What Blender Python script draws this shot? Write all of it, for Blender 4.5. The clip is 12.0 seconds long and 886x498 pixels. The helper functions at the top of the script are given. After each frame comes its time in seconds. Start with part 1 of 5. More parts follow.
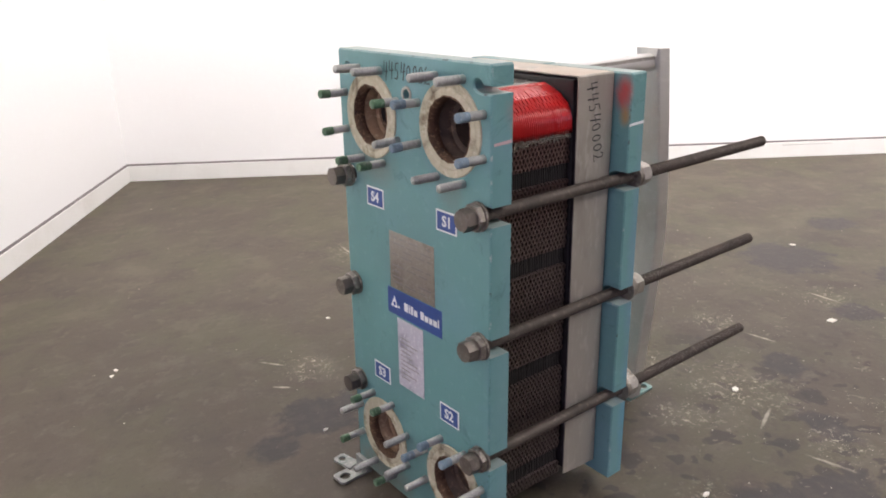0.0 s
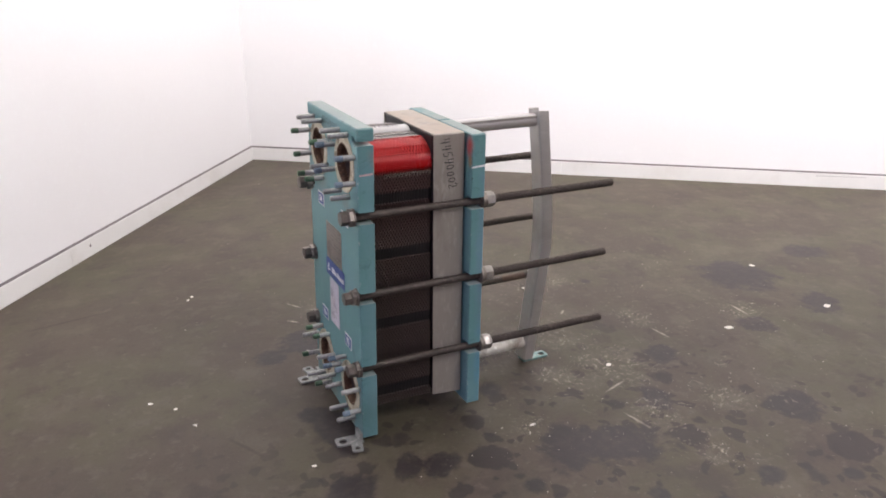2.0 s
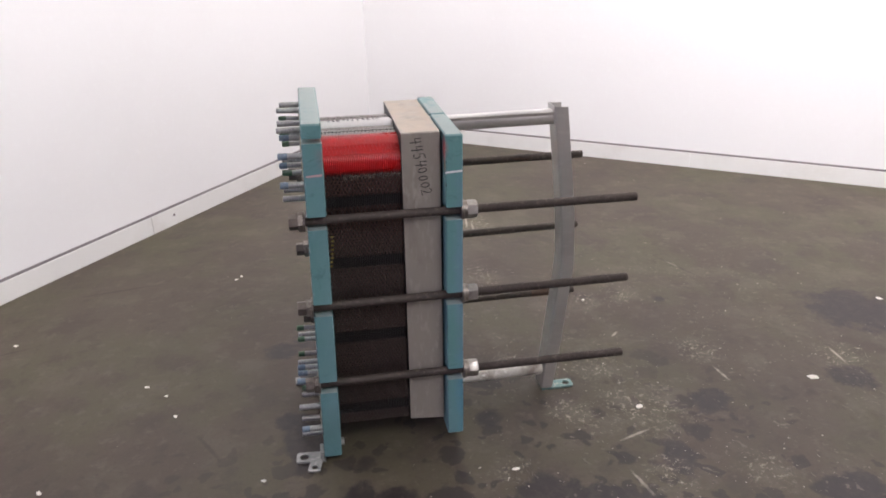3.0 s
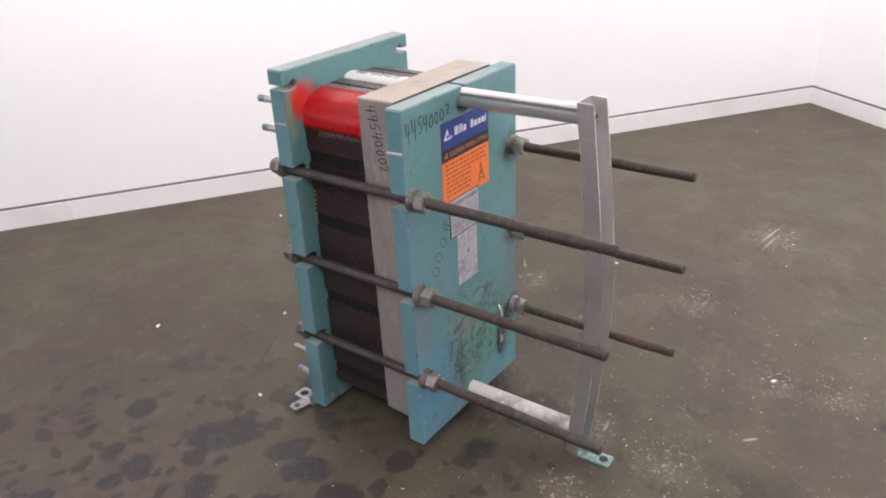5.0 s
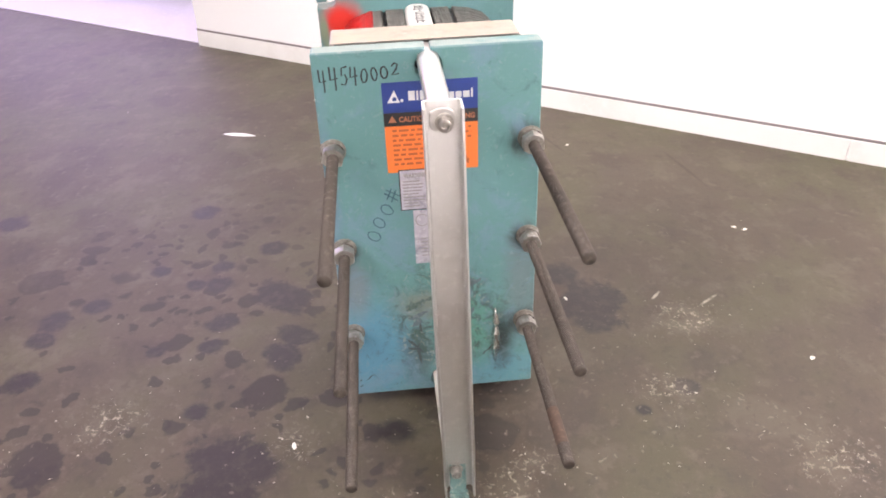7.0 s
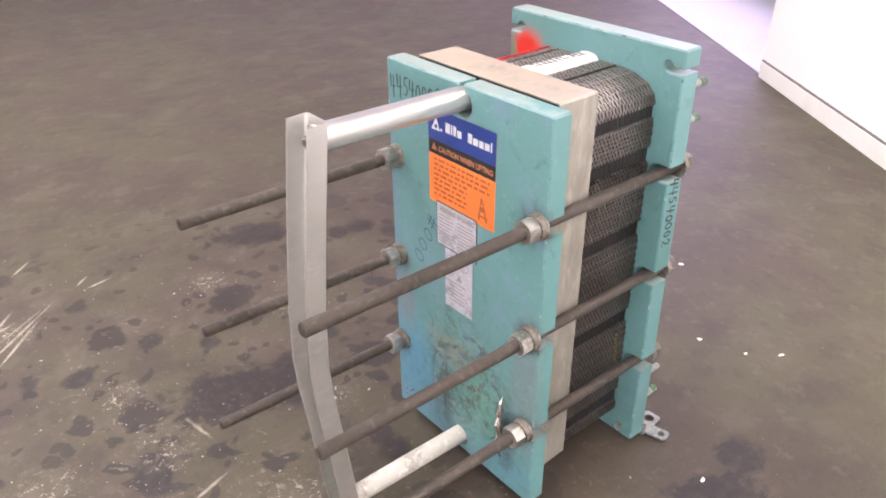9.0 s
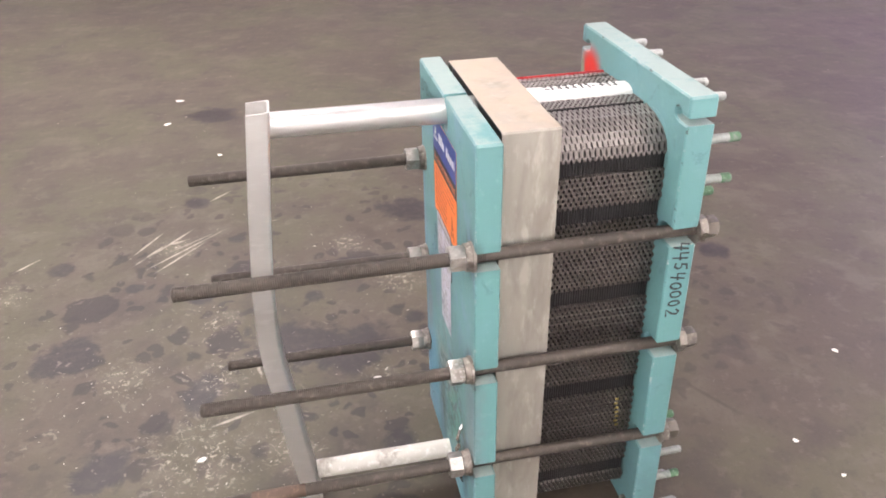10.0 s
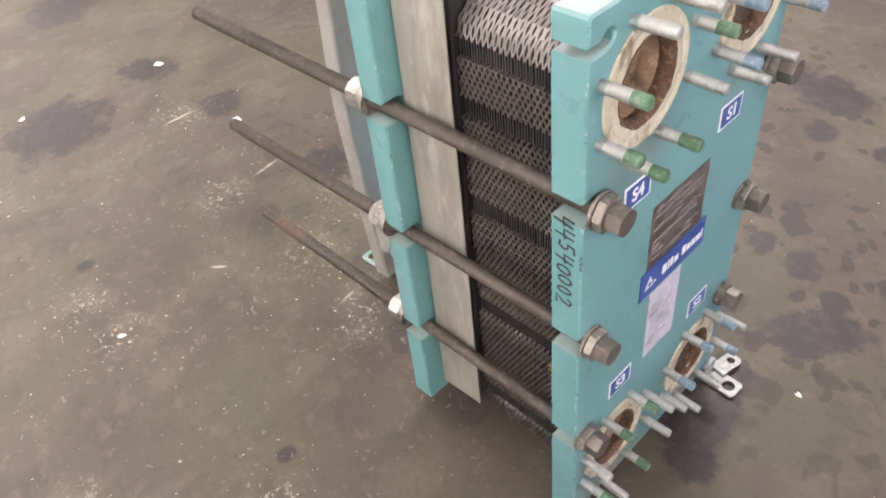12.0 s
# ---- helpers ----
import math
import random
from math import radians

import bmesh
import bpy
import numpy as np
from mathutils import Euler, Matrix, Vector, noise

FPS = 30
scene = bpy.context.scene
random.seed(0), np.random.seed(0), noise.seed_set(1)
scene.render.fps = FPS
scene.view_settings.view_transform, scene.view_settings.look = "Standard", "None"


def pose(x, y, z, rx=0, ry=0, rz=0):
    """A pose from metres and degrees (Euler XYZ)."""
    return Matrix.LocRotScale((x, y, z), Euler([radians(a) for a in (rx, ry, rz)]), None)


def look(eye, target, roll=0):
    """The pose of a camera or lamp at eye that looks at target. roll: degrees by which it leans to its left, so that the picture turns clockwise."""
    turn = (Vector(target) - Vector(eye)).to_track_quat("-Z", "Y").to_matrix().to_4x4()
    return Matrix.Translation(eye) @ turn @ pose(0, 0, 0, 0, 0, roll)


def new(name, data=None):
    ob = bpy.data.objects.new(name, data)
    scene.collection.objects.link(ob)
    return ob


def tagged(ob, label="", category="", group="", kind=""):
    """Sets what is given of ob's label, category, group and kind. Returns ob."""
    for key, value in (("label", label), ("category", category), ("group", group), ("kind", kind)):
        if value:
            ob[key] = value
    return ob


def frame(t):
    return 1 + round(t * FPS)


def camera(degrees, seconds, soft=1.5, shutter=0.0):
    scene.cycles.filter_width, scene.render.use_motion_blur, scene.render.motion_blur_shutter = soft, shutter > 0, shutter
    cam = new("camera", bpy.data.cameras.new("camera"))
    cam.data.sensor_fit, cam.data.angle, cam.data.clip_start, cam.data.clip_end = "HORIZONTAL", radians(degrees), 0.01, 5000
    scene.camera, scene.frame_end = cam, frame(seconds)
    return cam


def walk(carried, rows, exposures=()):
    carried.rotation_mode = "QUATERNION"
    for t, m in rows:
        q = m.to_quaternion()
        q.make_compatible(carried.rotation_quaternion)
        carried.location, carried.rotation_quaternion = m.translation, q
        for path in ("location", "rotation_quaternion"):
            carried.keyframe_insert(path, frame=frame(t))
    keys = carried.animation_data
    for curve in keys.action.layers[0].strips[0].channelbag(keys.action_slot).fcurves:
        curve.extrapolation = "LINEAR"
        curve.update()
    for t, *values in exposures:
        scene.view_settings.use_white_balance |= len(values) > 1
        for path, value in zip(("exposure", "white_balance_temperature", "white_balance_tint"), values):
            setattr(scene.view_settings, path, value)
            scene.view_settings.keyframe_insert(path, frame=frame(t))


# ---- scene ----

# ------------------------------------------------------------------ camera
cam = camera(59.73, 12.0, soft=1.8)
PATH = [
    (0, (-0.824, -1.252, 1.180), (0.291, 0.262, 0.500), -1.66),
    (0.2, (-1.059, -1.525, 1.270), (0.094, -0.050, 0.567), -0.77),
    (0.5, (-1.488, -2.025, 1.426), (-0.312, -0.569, 0.720), -0.79),
    (1, (-1.380, -2.331, 1.493), (-0.377, -0.785, 0.716), -0.14),
    (1.5, (-1.023, -2.247, 1.508), (-0.092, -0.636, 0.774), 0.43),
    (2, (-0.622, -2.313, 1.488), (0.132, -0.603, 0.775), -0.00),
    (2.5, (-0.270, -2.285, 1.474), (0.239, -0.498, 0.736), -1.10),
    (3, (0.098, -2.187, 1.493), (0.357, -0.365, 0.710), -1.34),
    (3.2, (0.274, -2.161, 1.483), (0.392, -0.609, 0.801), -1.09),
    (4.8, (1.419, -1.577, 1.478), (0.565, -0.313, 0.729), -2.68),
    (5, (1.528, -1.466, 1.460), (0.566, -0.289, 0.699), -3.24),
    (5.5, (1.725, -1.130, 1.462), (0.554, -0.206, 0.646), -3.84),
    (6, (1.977, -0.741, 1.461), (0.666, -0.102, 0.589), -4.18),
    (6.5, (2.000, -0.394, 1.442), (0.620, -0.025, 0.520), -2.24),
    (7, (1.997, -0.053, 1.465), (0.554, 0.006, 0.569), -2.22),
    (7.2, (2.021, 0.096, 1.474), (0.557, 0.003, 0.615), -1.65),
    (8.8, (1.455, 1.054, 1.467), (0.453, -0.026, 0.618), -0.37),
    (9, (1.330, 1.107, 1.438), (0.427, -0.059, 0.593), 0.02),
    (9.5, (1.010, 1.224, 1.456), (0.404, -0.113, 0.598), 0.36),
    (10, (0.670, 1.346, 1.467), (0.413, -0.092, 0.598), -0.48),
    (10.5, (0.366, 1.277, 1.443), (0.430, -0.163, 0.541), -1.71),
    (11, (0.045, 1.176, 1.433), (0.435, -0.117, 0.400), -3.60),
    (11.5, (-0.239, 1.053, 1.401), (0.474, -0.038, 0.309), -5.45),
    (12, (-0.439, 0.808, 1.412), (0.517, 0.031, 0.241), -6.61),
]
EXPOSURES = [
    (0, -0.76, 6620, 7), (0.5, -0.8, 6540, 9), (1.5, -0.83, 6480, 10), (2.5, -1.06, 6400, 10), (3.0, -1.04, 6380, 10), (5.0, -0.74, 6350, 10), (5.5, -0.6, 6370, 10),
    (6.0, -0.45, 6430, 10), (7.0, -0.13, 6720, 12), (9.0, 0.0, 6640, 12), (9.5, 0.0, 6600, 11), (10.5, 0.06, 6540, 10), (11.5, 0.06, 6590, 9), (12.0, 0.04, 6620, 9)]
walk(cam, [(t, look(eye, target, roll)) for t, eye, target, roll in PATH], EXPOSURES)

# ------------------------------------------------------------------ room frame
# The corner of the two white walls, and the directions along them.
CORNER = Vector((0.385, 3.65, 0.0))
ALONG = Vector((-math.cos(radians(55.6)), -math.sin(radians(55.6)), 0.0))
ACROSS = Vector((math.sin(radians(55.6)), -math.cos(radians(55.6)), 0.0))
ROOM = Matrix.Translation(CORNER) @ Matrix((
    (ALONG.x, ACROSS.x, 0, 0), (ALONG.y, ACROSS.y, 0, 0), (0, 0, 1, 0), (0, 0, 0, 1)))
LONG, WIDE, HIGH = 12.0, 11.0, 4.6
DOOR_FROM, DOOR_TO, DOOR_HIGH = 6.085, 10.4, 3.4


def room(u, v, z):
    return CORNER + ALONG * u + ACROSS * v + Vector((0, 0, z))


# ------------------------------------------------------------------ light
world = bpy.data.worlds.new("world")
scene.world = world
world.use_nodes = True
sky = world.node_tree.nodes.new("ShaderNodeTexSky")
sky.sky_type = "NISHITA"
sky.sun_disc = False
sky.sun_elevation, sky.sun_rotation = radians(35), radians(200)
world.node_tree.links.new(sky.outputs[0], world.node_tree.nodes["Background"].inputs["Color"])
world.node_tree.nodes["Background"].inputs["Strength"].default_value = 0.12


def area_lamp(name, place, target, size_x, size_y, watts, colour):
    data = bpy.data.lights.new(name, "AREA")
    data.shape, data.size, data.size_y, data.energy, data.color = "RECTANGLE", size_x, size_y, watts, colour
    ob = new(name, data)
    ob.matrix_world = look(place, target)
    return ob


WARM = (1.0, 0.934, 0.945)


def helper_lamp(u, v, long_u, long_v, watts, tip_u=0.0, tip_v=0.0, spread=180):
    """An unseen lamp added under the ceiling, along the room's axes, tipped towards the walls if asked."""
    data = bpy.data.lights.new("helper_lamp", "AREA")
    data.shape, data.size, data.size_y, data.energy, data.color = "RECTANGLE", long_u, long_v, watts, WARM
    data.spread = radians(spread)
    ob = new("helper_lamp", data)
    ob.matrix_world = ROOM @ pose(u, v, HIGH - 0.15, -tip_v, tip_u, 0)
    return ob


# added lamps: two brighten the white walls, the third fills the floor
helper_lamp(2.4, 4.8, 0.3, 8.0, 400, tip_u=48, spread=100)
helper_lamp(3.0, 2.4, 5.2, 0.3, 180, tip_v=56, spread=90)
helper_lamp(5.1, 5.6, 2.4, 2.4, 360)
p = room((DOOR_FROM + DOOR_TO) / 2, -0.35, DOOR_HIGH * 0.55)
area_lamp("daylight", p, p + ACROSS * 2 + Vector((0, 0, -0.7)), DOOR_TO - DOOR_FROM - 0.3, DOOR_HIGH - 0.6, 185, (0.74, 0.58, 1.0))

# ------------------------------------------------------------------ materials
def links_of(mat):
    return mat.node_tree.nodes, mat.node_tree.links


def blank(name):
    mat = bpy.data.materials.new(name)
    mat.use_nodes = True
    nodes, links = links_of(mat)
    return mat, nodes, links, nodes["Principled BSDF"]


def noise_node(nodes, links, coord, scale, detail=4.0, rough=0.55, distortion=0.0):
    n = nodes.new("ShaderNodeTexNoise")
    n.inputs["Scale"].default_value = scale
    n.inputs["Detail"].default_value = detail
    n.inputs["Roughness"].default_value = rough
    n.inputs["Distortion"].default_value = distortion
    links.new(coord, n.inputs["Vector"])
    return n.outputs["Fac"]


def ramp(nodes, links, fac, lo, hi):
    """Smooth step of a value from lo to hi."""
    n = nodes.new("ShaderNodeMapRange")
    n.interpolation_type = "SMOOTHSTEP"
    n.inputs["From Min"].default_value, n.inputs["From Max"].default_value = lo, hi
    links.new(fac, n.inputs["Value"])
    return n.outputs["Result"]


def calc(nodes, links, op, a, b):
    n = nodes.new("ShaderNodeMath")
    n.operation = op
    for k, v in enumerate((a, b)):
        if isinstance(v, (int, float)):
            n.inputs[k].default_value = v
        else:
            links.new(v, n.inputs[k])
    return n.outputs[0]


def blend(nodes, links, fac, a, b, kind="MIX"):
    n = nodes.new("ShaderNodeMix")
    n.data_type, n.blend_type = "RGBA", kind
    if isinstance(fac, (int, float)):
        n.inputs[0].default_value = fac
    else:
        links.new(fac, n.inputs[0])
    for k, v in ((6, a), (7, b)):
        if isinstance(v, tuple):
            n.inputs[k].default_value = (*v, 1.0)
        else:
            links.new(v, n.inputs[k])
    return n.outputs[2]


def relief(nodes, links, bsdf, height, strength, distance=0.002):
    n = nodes.new("ShaderNodeBump")
    n.inputs["Strength"].default_value, n.inputs["Distance"].default_value = strength, distance
    links.new(height, n.inputs["Height"])
    links.new(n.outputs["Normal"], bsdf.inputs["Normal"])


def object_coord(nodes):
    return nodes.new("ShaderNodeTexCoord").outputs["Object"]


def surface(name, base, dark, light, rough=0.5, metal=0.0, big=3.0, fine=60.0, stain=0.5, bump=0.15, stretch=None):
    """A worn surface: a base colour with large stains, fine grain, uneven gloss and slight relief."""
    mat, nodes, links, bsdf = blank(name)
    coord = object_coord(nodes)
    if stretch:
        m = nodes.new("ShaderNodeMapping")
        m.inputs["Scale"].default_value = stretch
        links.new(coord, m.inputs["Vector"])
        coord = m.outputs["Vector"]
    a = noise_node(nodes, links, coord, big, 5.0, 0.6, 0.4)
    b = noise_node(nodes, links, coord, fine, 3.0, 0.6)
    col = blend(nodes, links, calc(nodes, links, "MULTIPLY", ramp(nodes, links, a, 0.48, 0.72), stain), base, dark)
    col = blend(nodes, links, calc(nodes, links, "MULTIPLY", ramp(nodes, links, b, 0.5, 0.75), stain), col, light)
    links.new(col, bsdf.inputs["Base Color"])
    n = nodes.new("ShaderNodeMapRange")
    n.inputs["To Min"].default_value, n.inputs["To Max"].default_value = rough - 0.1, min(rough + 0.12, 1.0)
    links.new(a, n.inputs["Value"])
    links.new(n.outputs["Result"], bsdf.inputs["Roughness"])
    bsdf.inputs["Metallic"].default_value = metal
    relief(nodes, links, bsdf, b, bump)
    return mat


def spot(nodes, links, coord, place, scale, noise, lo, hi, wobble=0.5, turn=0.0):
    """1 near a place and 0 away from it, with an uneven outline. scale: 1 / radius along each axis."""
    m = nodes.new("ShaderNodeMapping")
    m.vector_type = "TEXTURE"
    m.inputs["Location"].default_value = place
    m.inputs["Scale"].default_value = scale
    m.inputs["Rotation"].default_value = (0, 0, radians(turn))
    links.new(coord, m.inputs["Vector"])
    n = nodes.new("ShaderNodeVectorMath")
    n.operation = "LENGTH"
    links.new(m.outputs["Vector"], n.inputs[0])
    d = calc(nodes, links, "ADD", n.outputs["Value"], calc(nodes, links, "MULTIPLY", calc(nodes, links, "SUBTRACT", noise, 0.5), wobble * 2))
    return ramp(nodes, links, d, hi, lo)


def round_spot(nodes, links, coord, place, radius, noise, lo, hi, wobble):
    """As spot(), but round."""
    n = nodes.new("ShaderNodeVectorMath")
    n.operation = "DISTANCE"
    n.inputs[1].default_value = place
    links.new(coord, n.inputs[0])
    d = calc(nodes, links, "MULTIPLY_ADD", n.outputs["Value"], 1.0 / radius)
    links.new(calc(nodes, links, "MULTIPLY", calc(nodes, links, "SUBTRACT", noise, 0.5), wobble * 2), d.node.inputs[2])
    return ramp(nodes, links, d, hi, lo)


def teal_paint(name, reds=(), grime_and_shade=(), mottled=False):
    """Chalky teal machine paint with scuffs, dirt and painted shade at named places, and red spray mist."""
    mat, nodes, links, bsdf = blank(name)
    coord = object_coord(nodes)
    a = noise_node(nodes, links, coord, 4.0, 6.0, 0.62, 0.6)
    b = noise_node(nodes, links, coord, 45.0, 4.0, 0.6)
    c = noise_node(nodes, links, coord, 14.0, 6.0, 0.7, 1.2)
    col = blend(nodes, links, ramp(nodes, links, a, 0.42, 0.7), (0.122, 0.276, 0.272), (0.138, 0.286, 0.308))
    col = blend(nodes, links, calc(nodes, links, "MULTIPLY", ramp(nodes, links, b, 0.55, 0.8), 0.35), col, (0.23, 0.40, 0.40))
    col = blend(nodes, links, calc(nodes, links, "MULTIPLY", ramp(nodes, links, c, 0.57, 0.72), 0.5), col, (0.055, 0.135, 0.14))
    for place, scale, strength, tint in grime_and_shade:
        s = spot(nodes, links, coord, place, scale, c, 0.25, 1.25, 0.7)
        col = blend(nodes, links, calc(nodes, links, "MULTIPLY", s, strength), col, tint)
    for place, scale, tint in reds:
        s = spot(nodes, links, coord, place, scale, c, 0.35, 1.15, 0.25)
        col = blend(nodes, links, s, col, tint)
    # bare worn top edges
    sep = nodes.new("ShaderNodeSeparateXYZ")
    links.new(nodes.new("ShaderNodeNewGeometry").outputs["Normal"], sep.inputs[0])
    rub = noise_node(nodes, links, coord, 9.0, 7.0, 0.72)
    up = calc(nodes, links, "MULTIPLY", ramp(nodes, links, sep.outputs["Z"], 0.6, 0.9), ramp(nodes, links, rub, 0.28, 0.52))
    col = blend(nodes, links, calc(nodes, links, "MULTIPLY", up, 0.65), col, (0.36, 0.40, 0.365))
    # chipped corners: pale primer on the chamfers
    ax = calc(nodes, links, "ABSOLUTE", sep.outputs["X"], 0.0)
    rim = calc(nodes, links, "MULTIPLY", ramp(nodes, links, ax, 0.3, 0.5), ramp(nodes, links, ax, 0.93, 0.85))
    chip = noise_node(nodes, links, coord, 30.0, 6.0, 0.75)
    col = blend(nodes, links, calc(nodes, links, "MULTIPLY", rim, ramp(nodes, links, chip, 0.55, 0.66)), col, (0.36, 0.41, 0.41))
    col = blend(nodes, links, calc(nodes, links, "MULTIPLY", rim, ramp(nodes, links, chip, 0.42, 0.36)), col, (0.06, 0.09, 0.09))
    if mottled:
        # scraped-off label: a rough rectangle of dirty glue
        patch = spot(nodes, links, coord, (0.43, 0.02, 0.285), (0.02, 0.16, 0.17), c, 0.62, 1.1, 0.5)
        d1 = noise_node(nodes, links, coord, 15.0, 6.0, 0.68, 1.6)
        d2 = noise_node(nodes, links, coord, 33.0, 6.0, 0.7, 2.0)
        col = blend(nodes, links, calc(nodes, links, "MULTIPLY", patch, ramp(nodes, links, d1, 0.44, 0.62)), col, (0.052, 0.098, 0.09))
        col = blend(nodes, links, calc(nodes, links, "MULTIPLY", patch, calc(nodes, links, "MULTIPLY", ramp(nodes, links, d2, 0.54, 0.66), 0.8)), col, (0.30, 0.31, 0.25))
        face = ramp(nodes, links, sep.outputs["X"], 0.6, 0.9)
        col = blend(nodes, links, calc(nodes, links, "MULTIPLY", calc(nodes, links, "MULTIPLY", ramp(nodes, links, d2, 0.58, 0.7), 0.35), face), col, (0.33, 0.39, 0.42))
        wide = spot(nodes, links, coord, (0.43, 0.0, 0.2), (0.03, 0.3, 0.3), c, 0.5, 1.15, 0.5)
        d4 = noise_node(nodes, links, coord, 17.0, 7.0, 0.74, 2.2)
        col = blend(nodes, links, calc(nodes, links, "MULTIPLY", calc(nodes, links, "MULTIPLY", wide, ramp(nodes, links, d4, 0.54, 0.66)), 0.65), col, (0.075, 0.11, 0.12))
        col = blend(nodes, links, calc(nodes, links, "MULTIPLY", calc(nodes, links, "MULTIPLY", wide, ramp(nodes, links, d4, 0.46, 0.36)), 0.4), col, (0.22, 0.3, 0.36))
        d3 = noise_node(nodes, links, coord, 6.5, 5.0, 0.65, 0.8)
        col = blend(nodes, links, calc(nodes, links, "MULTIPLY", calc(nodes, links, "MULTIPLY", ramp(nodes, links, d3, 0.48, 0.64), 0.6), face), col, (0.17, 0.28, 0.37))
    links.new(col, bsdf.inputs["Base Color"])
    n = nodes.new("ShaderNodeMapRange")
    n.inputs["To Min"].default_value, n.inputs["To Max"].default_value = 0.35, 0.6
    links.new(a, n.inputs["Value"])
    links.new(n.outputs["Result"], bsdf.inputs["Roughness"])
    relief(nodes, links, bsdf, c, 0.12)
    return mat


def plain(name, colour, rough=0.6, metal=0.0):
    return surface(name, colour, tuple(v * 0.75 for v in colour), tuple(min(v * 1.15, 1.0) for v in colour), rough, metal, 8.0, 90.0, 0.5, 0.05)


M_front = teal_paint("teal_paint_front",
    reds=[((0.055, -0.186, 0.945), (0.05, 0.062, 0.06), (0.62, 0.03, 0.02)), ((0.055, -0.232, 0.925), (0.02, 0.014, 0.05), (0.22, 0.29, 0.2)), ((0.055, -0.225, 0.87), (0.02, 0.014, 0.03), (0.26, 0.30, 0.18))],
    grime_and_shade=[((0.0, 0.0, 0.1), (0.1, 0.5, 0.12), 0.5, (0.08, 0.15, 0.15)), ((0.0, 0.127, 0.80), (0.03, 0.1, 0.05), 0.35, (0.2, 0.16, 0.09)), ((0.0, 0.127, 0.04), (0.03, 0.12, 0.06), 0.5, (0.18, 0.14, 0.09)), ((0.0, -0.13, 0.045), (0.03, 0.05, 0.06), 0.75, (0.19, 0.125, 0.08)), ((0.0, -0.13, 0.79), (0.03, 0.04, 0.05), 0.4, (0.14, 0.16, 0.13)), ((0.0, 0.0, 0.6), (0.03, 0.12, 0.11), 0.35, (0.09, 0.17, 0.18)), ((0.052, -0.235, 0.45), (0.05, 0.02, 0.5), 0.35, (0.2, 0.33, 0.36))])
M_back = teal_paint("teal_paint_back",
    reds=[((0.37, -0.225, 0.945), (0.025, 0.03, 0.05), (0.5, 0.03, 0.02)), ((0.37, -0.23, 0.90), (0.02, 0.02, 0.03), (0.42, 0.22, 0.04))],
    grime_and_shade=[((0.43, -0.17, 0.20), (0.03, 0.12, 0.2), 0.85, (0.10, 0.28, 0.41)), ((0.43, 0.15, 0.10), (0.03, 0.12, 0.07), 0.7, (0.11, 0.28, 0.36)),
           ((0.43, 0.08, 0.24), (0.03, 0.11, 0.14), 0.8, (0.10, 0.285, 0.215)), ((0.43, -0.235, 0.6), (0.03, 0.025, 0.35), 0.5, (0.16, 0.25, 0.36)),
           ((0.43, -0.03, 0.33), (0.03, 0.10, 0.06), 0.7, (0.22, 0.22, 0.18)),
           ((0.43, 0.21, 0.38), (0.03, 0.05, 0.2), 0.55, (0.17, 0.19, 0.21)), ((0.43, -0.2, 0.38), (0.03, 0.04, 0.1), 0.6, (0.2, 0.2, 0.23)),
           # dark rings round the tie-rod nuts
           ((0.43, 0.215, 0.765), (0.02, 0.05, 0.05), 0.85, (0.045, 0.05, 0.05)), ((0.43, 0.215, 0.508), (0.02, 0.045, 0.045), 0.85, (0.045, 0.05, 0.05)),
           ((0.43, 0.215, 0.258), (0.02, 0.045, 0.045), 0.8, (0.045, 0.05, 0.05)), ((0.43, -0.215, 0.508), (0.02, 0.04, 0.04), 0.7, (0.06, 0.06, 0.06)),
           # the torn strip's shadow, put into the paint colour; then a dark stain
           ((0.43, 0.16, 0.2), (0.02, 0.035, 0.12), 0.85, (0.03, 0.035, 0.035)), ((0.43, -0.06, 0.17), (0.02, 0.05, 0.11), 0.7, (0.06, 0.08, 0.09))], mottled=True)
M_steel = surface("stainless_sheet", (0.392, 0.368, 0.318), (0.285, 0.262, 0.22), (0.49, 0.468, 0.415), 0.42, 0.45, 12.0, 55.0, 0.9, 0.06, (1, 1, 0.3))
def painted_top_light(mat, tint, amount, lo=0.7, hi=0.95, above=0.0):
    """Top light put into the colour of faces that look up."""
    nodes, links = links_of(mat)
    bsdf = nodes["Principled BSDF"]
    old = bsdf.inputs["Base Color"].links[0].from_socket
    sep = nodes.new("ShaderNodeSeparateXYZ")
    links.new(nodes.new("ShaderNodeNewGeometry").outputs["Normal"], sep.inputs[0])
    n = noise_node(nodes, links, object_coord(nodes), 11.0, 5.0, 0.65, 0.5)
    f = calc(nodes, links, "MULTIPLY", ramp(nodes, links, sep.outputs["Z"], lo, hi), ramp(nodes, links, n, 0.25, 0.6))
    if above:
        high = nodes.new("ShaderNodeSeparateXYZ")
        links.new(object_coord(nodes), high.inputs[0])
        f = calc(nodes, links, "MULTIPLY", f, ramp(nodes, links, high.outputs["Z"], above, above + 0.03))
    f = calc(nodes, links, "MULTIPLY", f, amount)
    links.new(blend(nodes, links, f, old, tint), bsdf.inputs["Base Color"])
    m = calc(nodes, links, "MULTIPLY", calc(nodes, links, "SUBTRACT", 1.0, f), bsdf.inputs["Metallic"].default_value)
    links.new(m, bsdf.inputs["Metallic"])


# beige reflection on the cover's top, painted in
painted_top_light(M_steel, (0.455, 0.375, 0.285), 1.0)
M_plate = surface("pressed_steel_plate", (0.172, 0.154, 0.143), (0.10, 0.088, 0.081), (0.30, 0.275, 0.256), 0.33, 0.82, 9.0, 120.0, 0.6, 0.05)
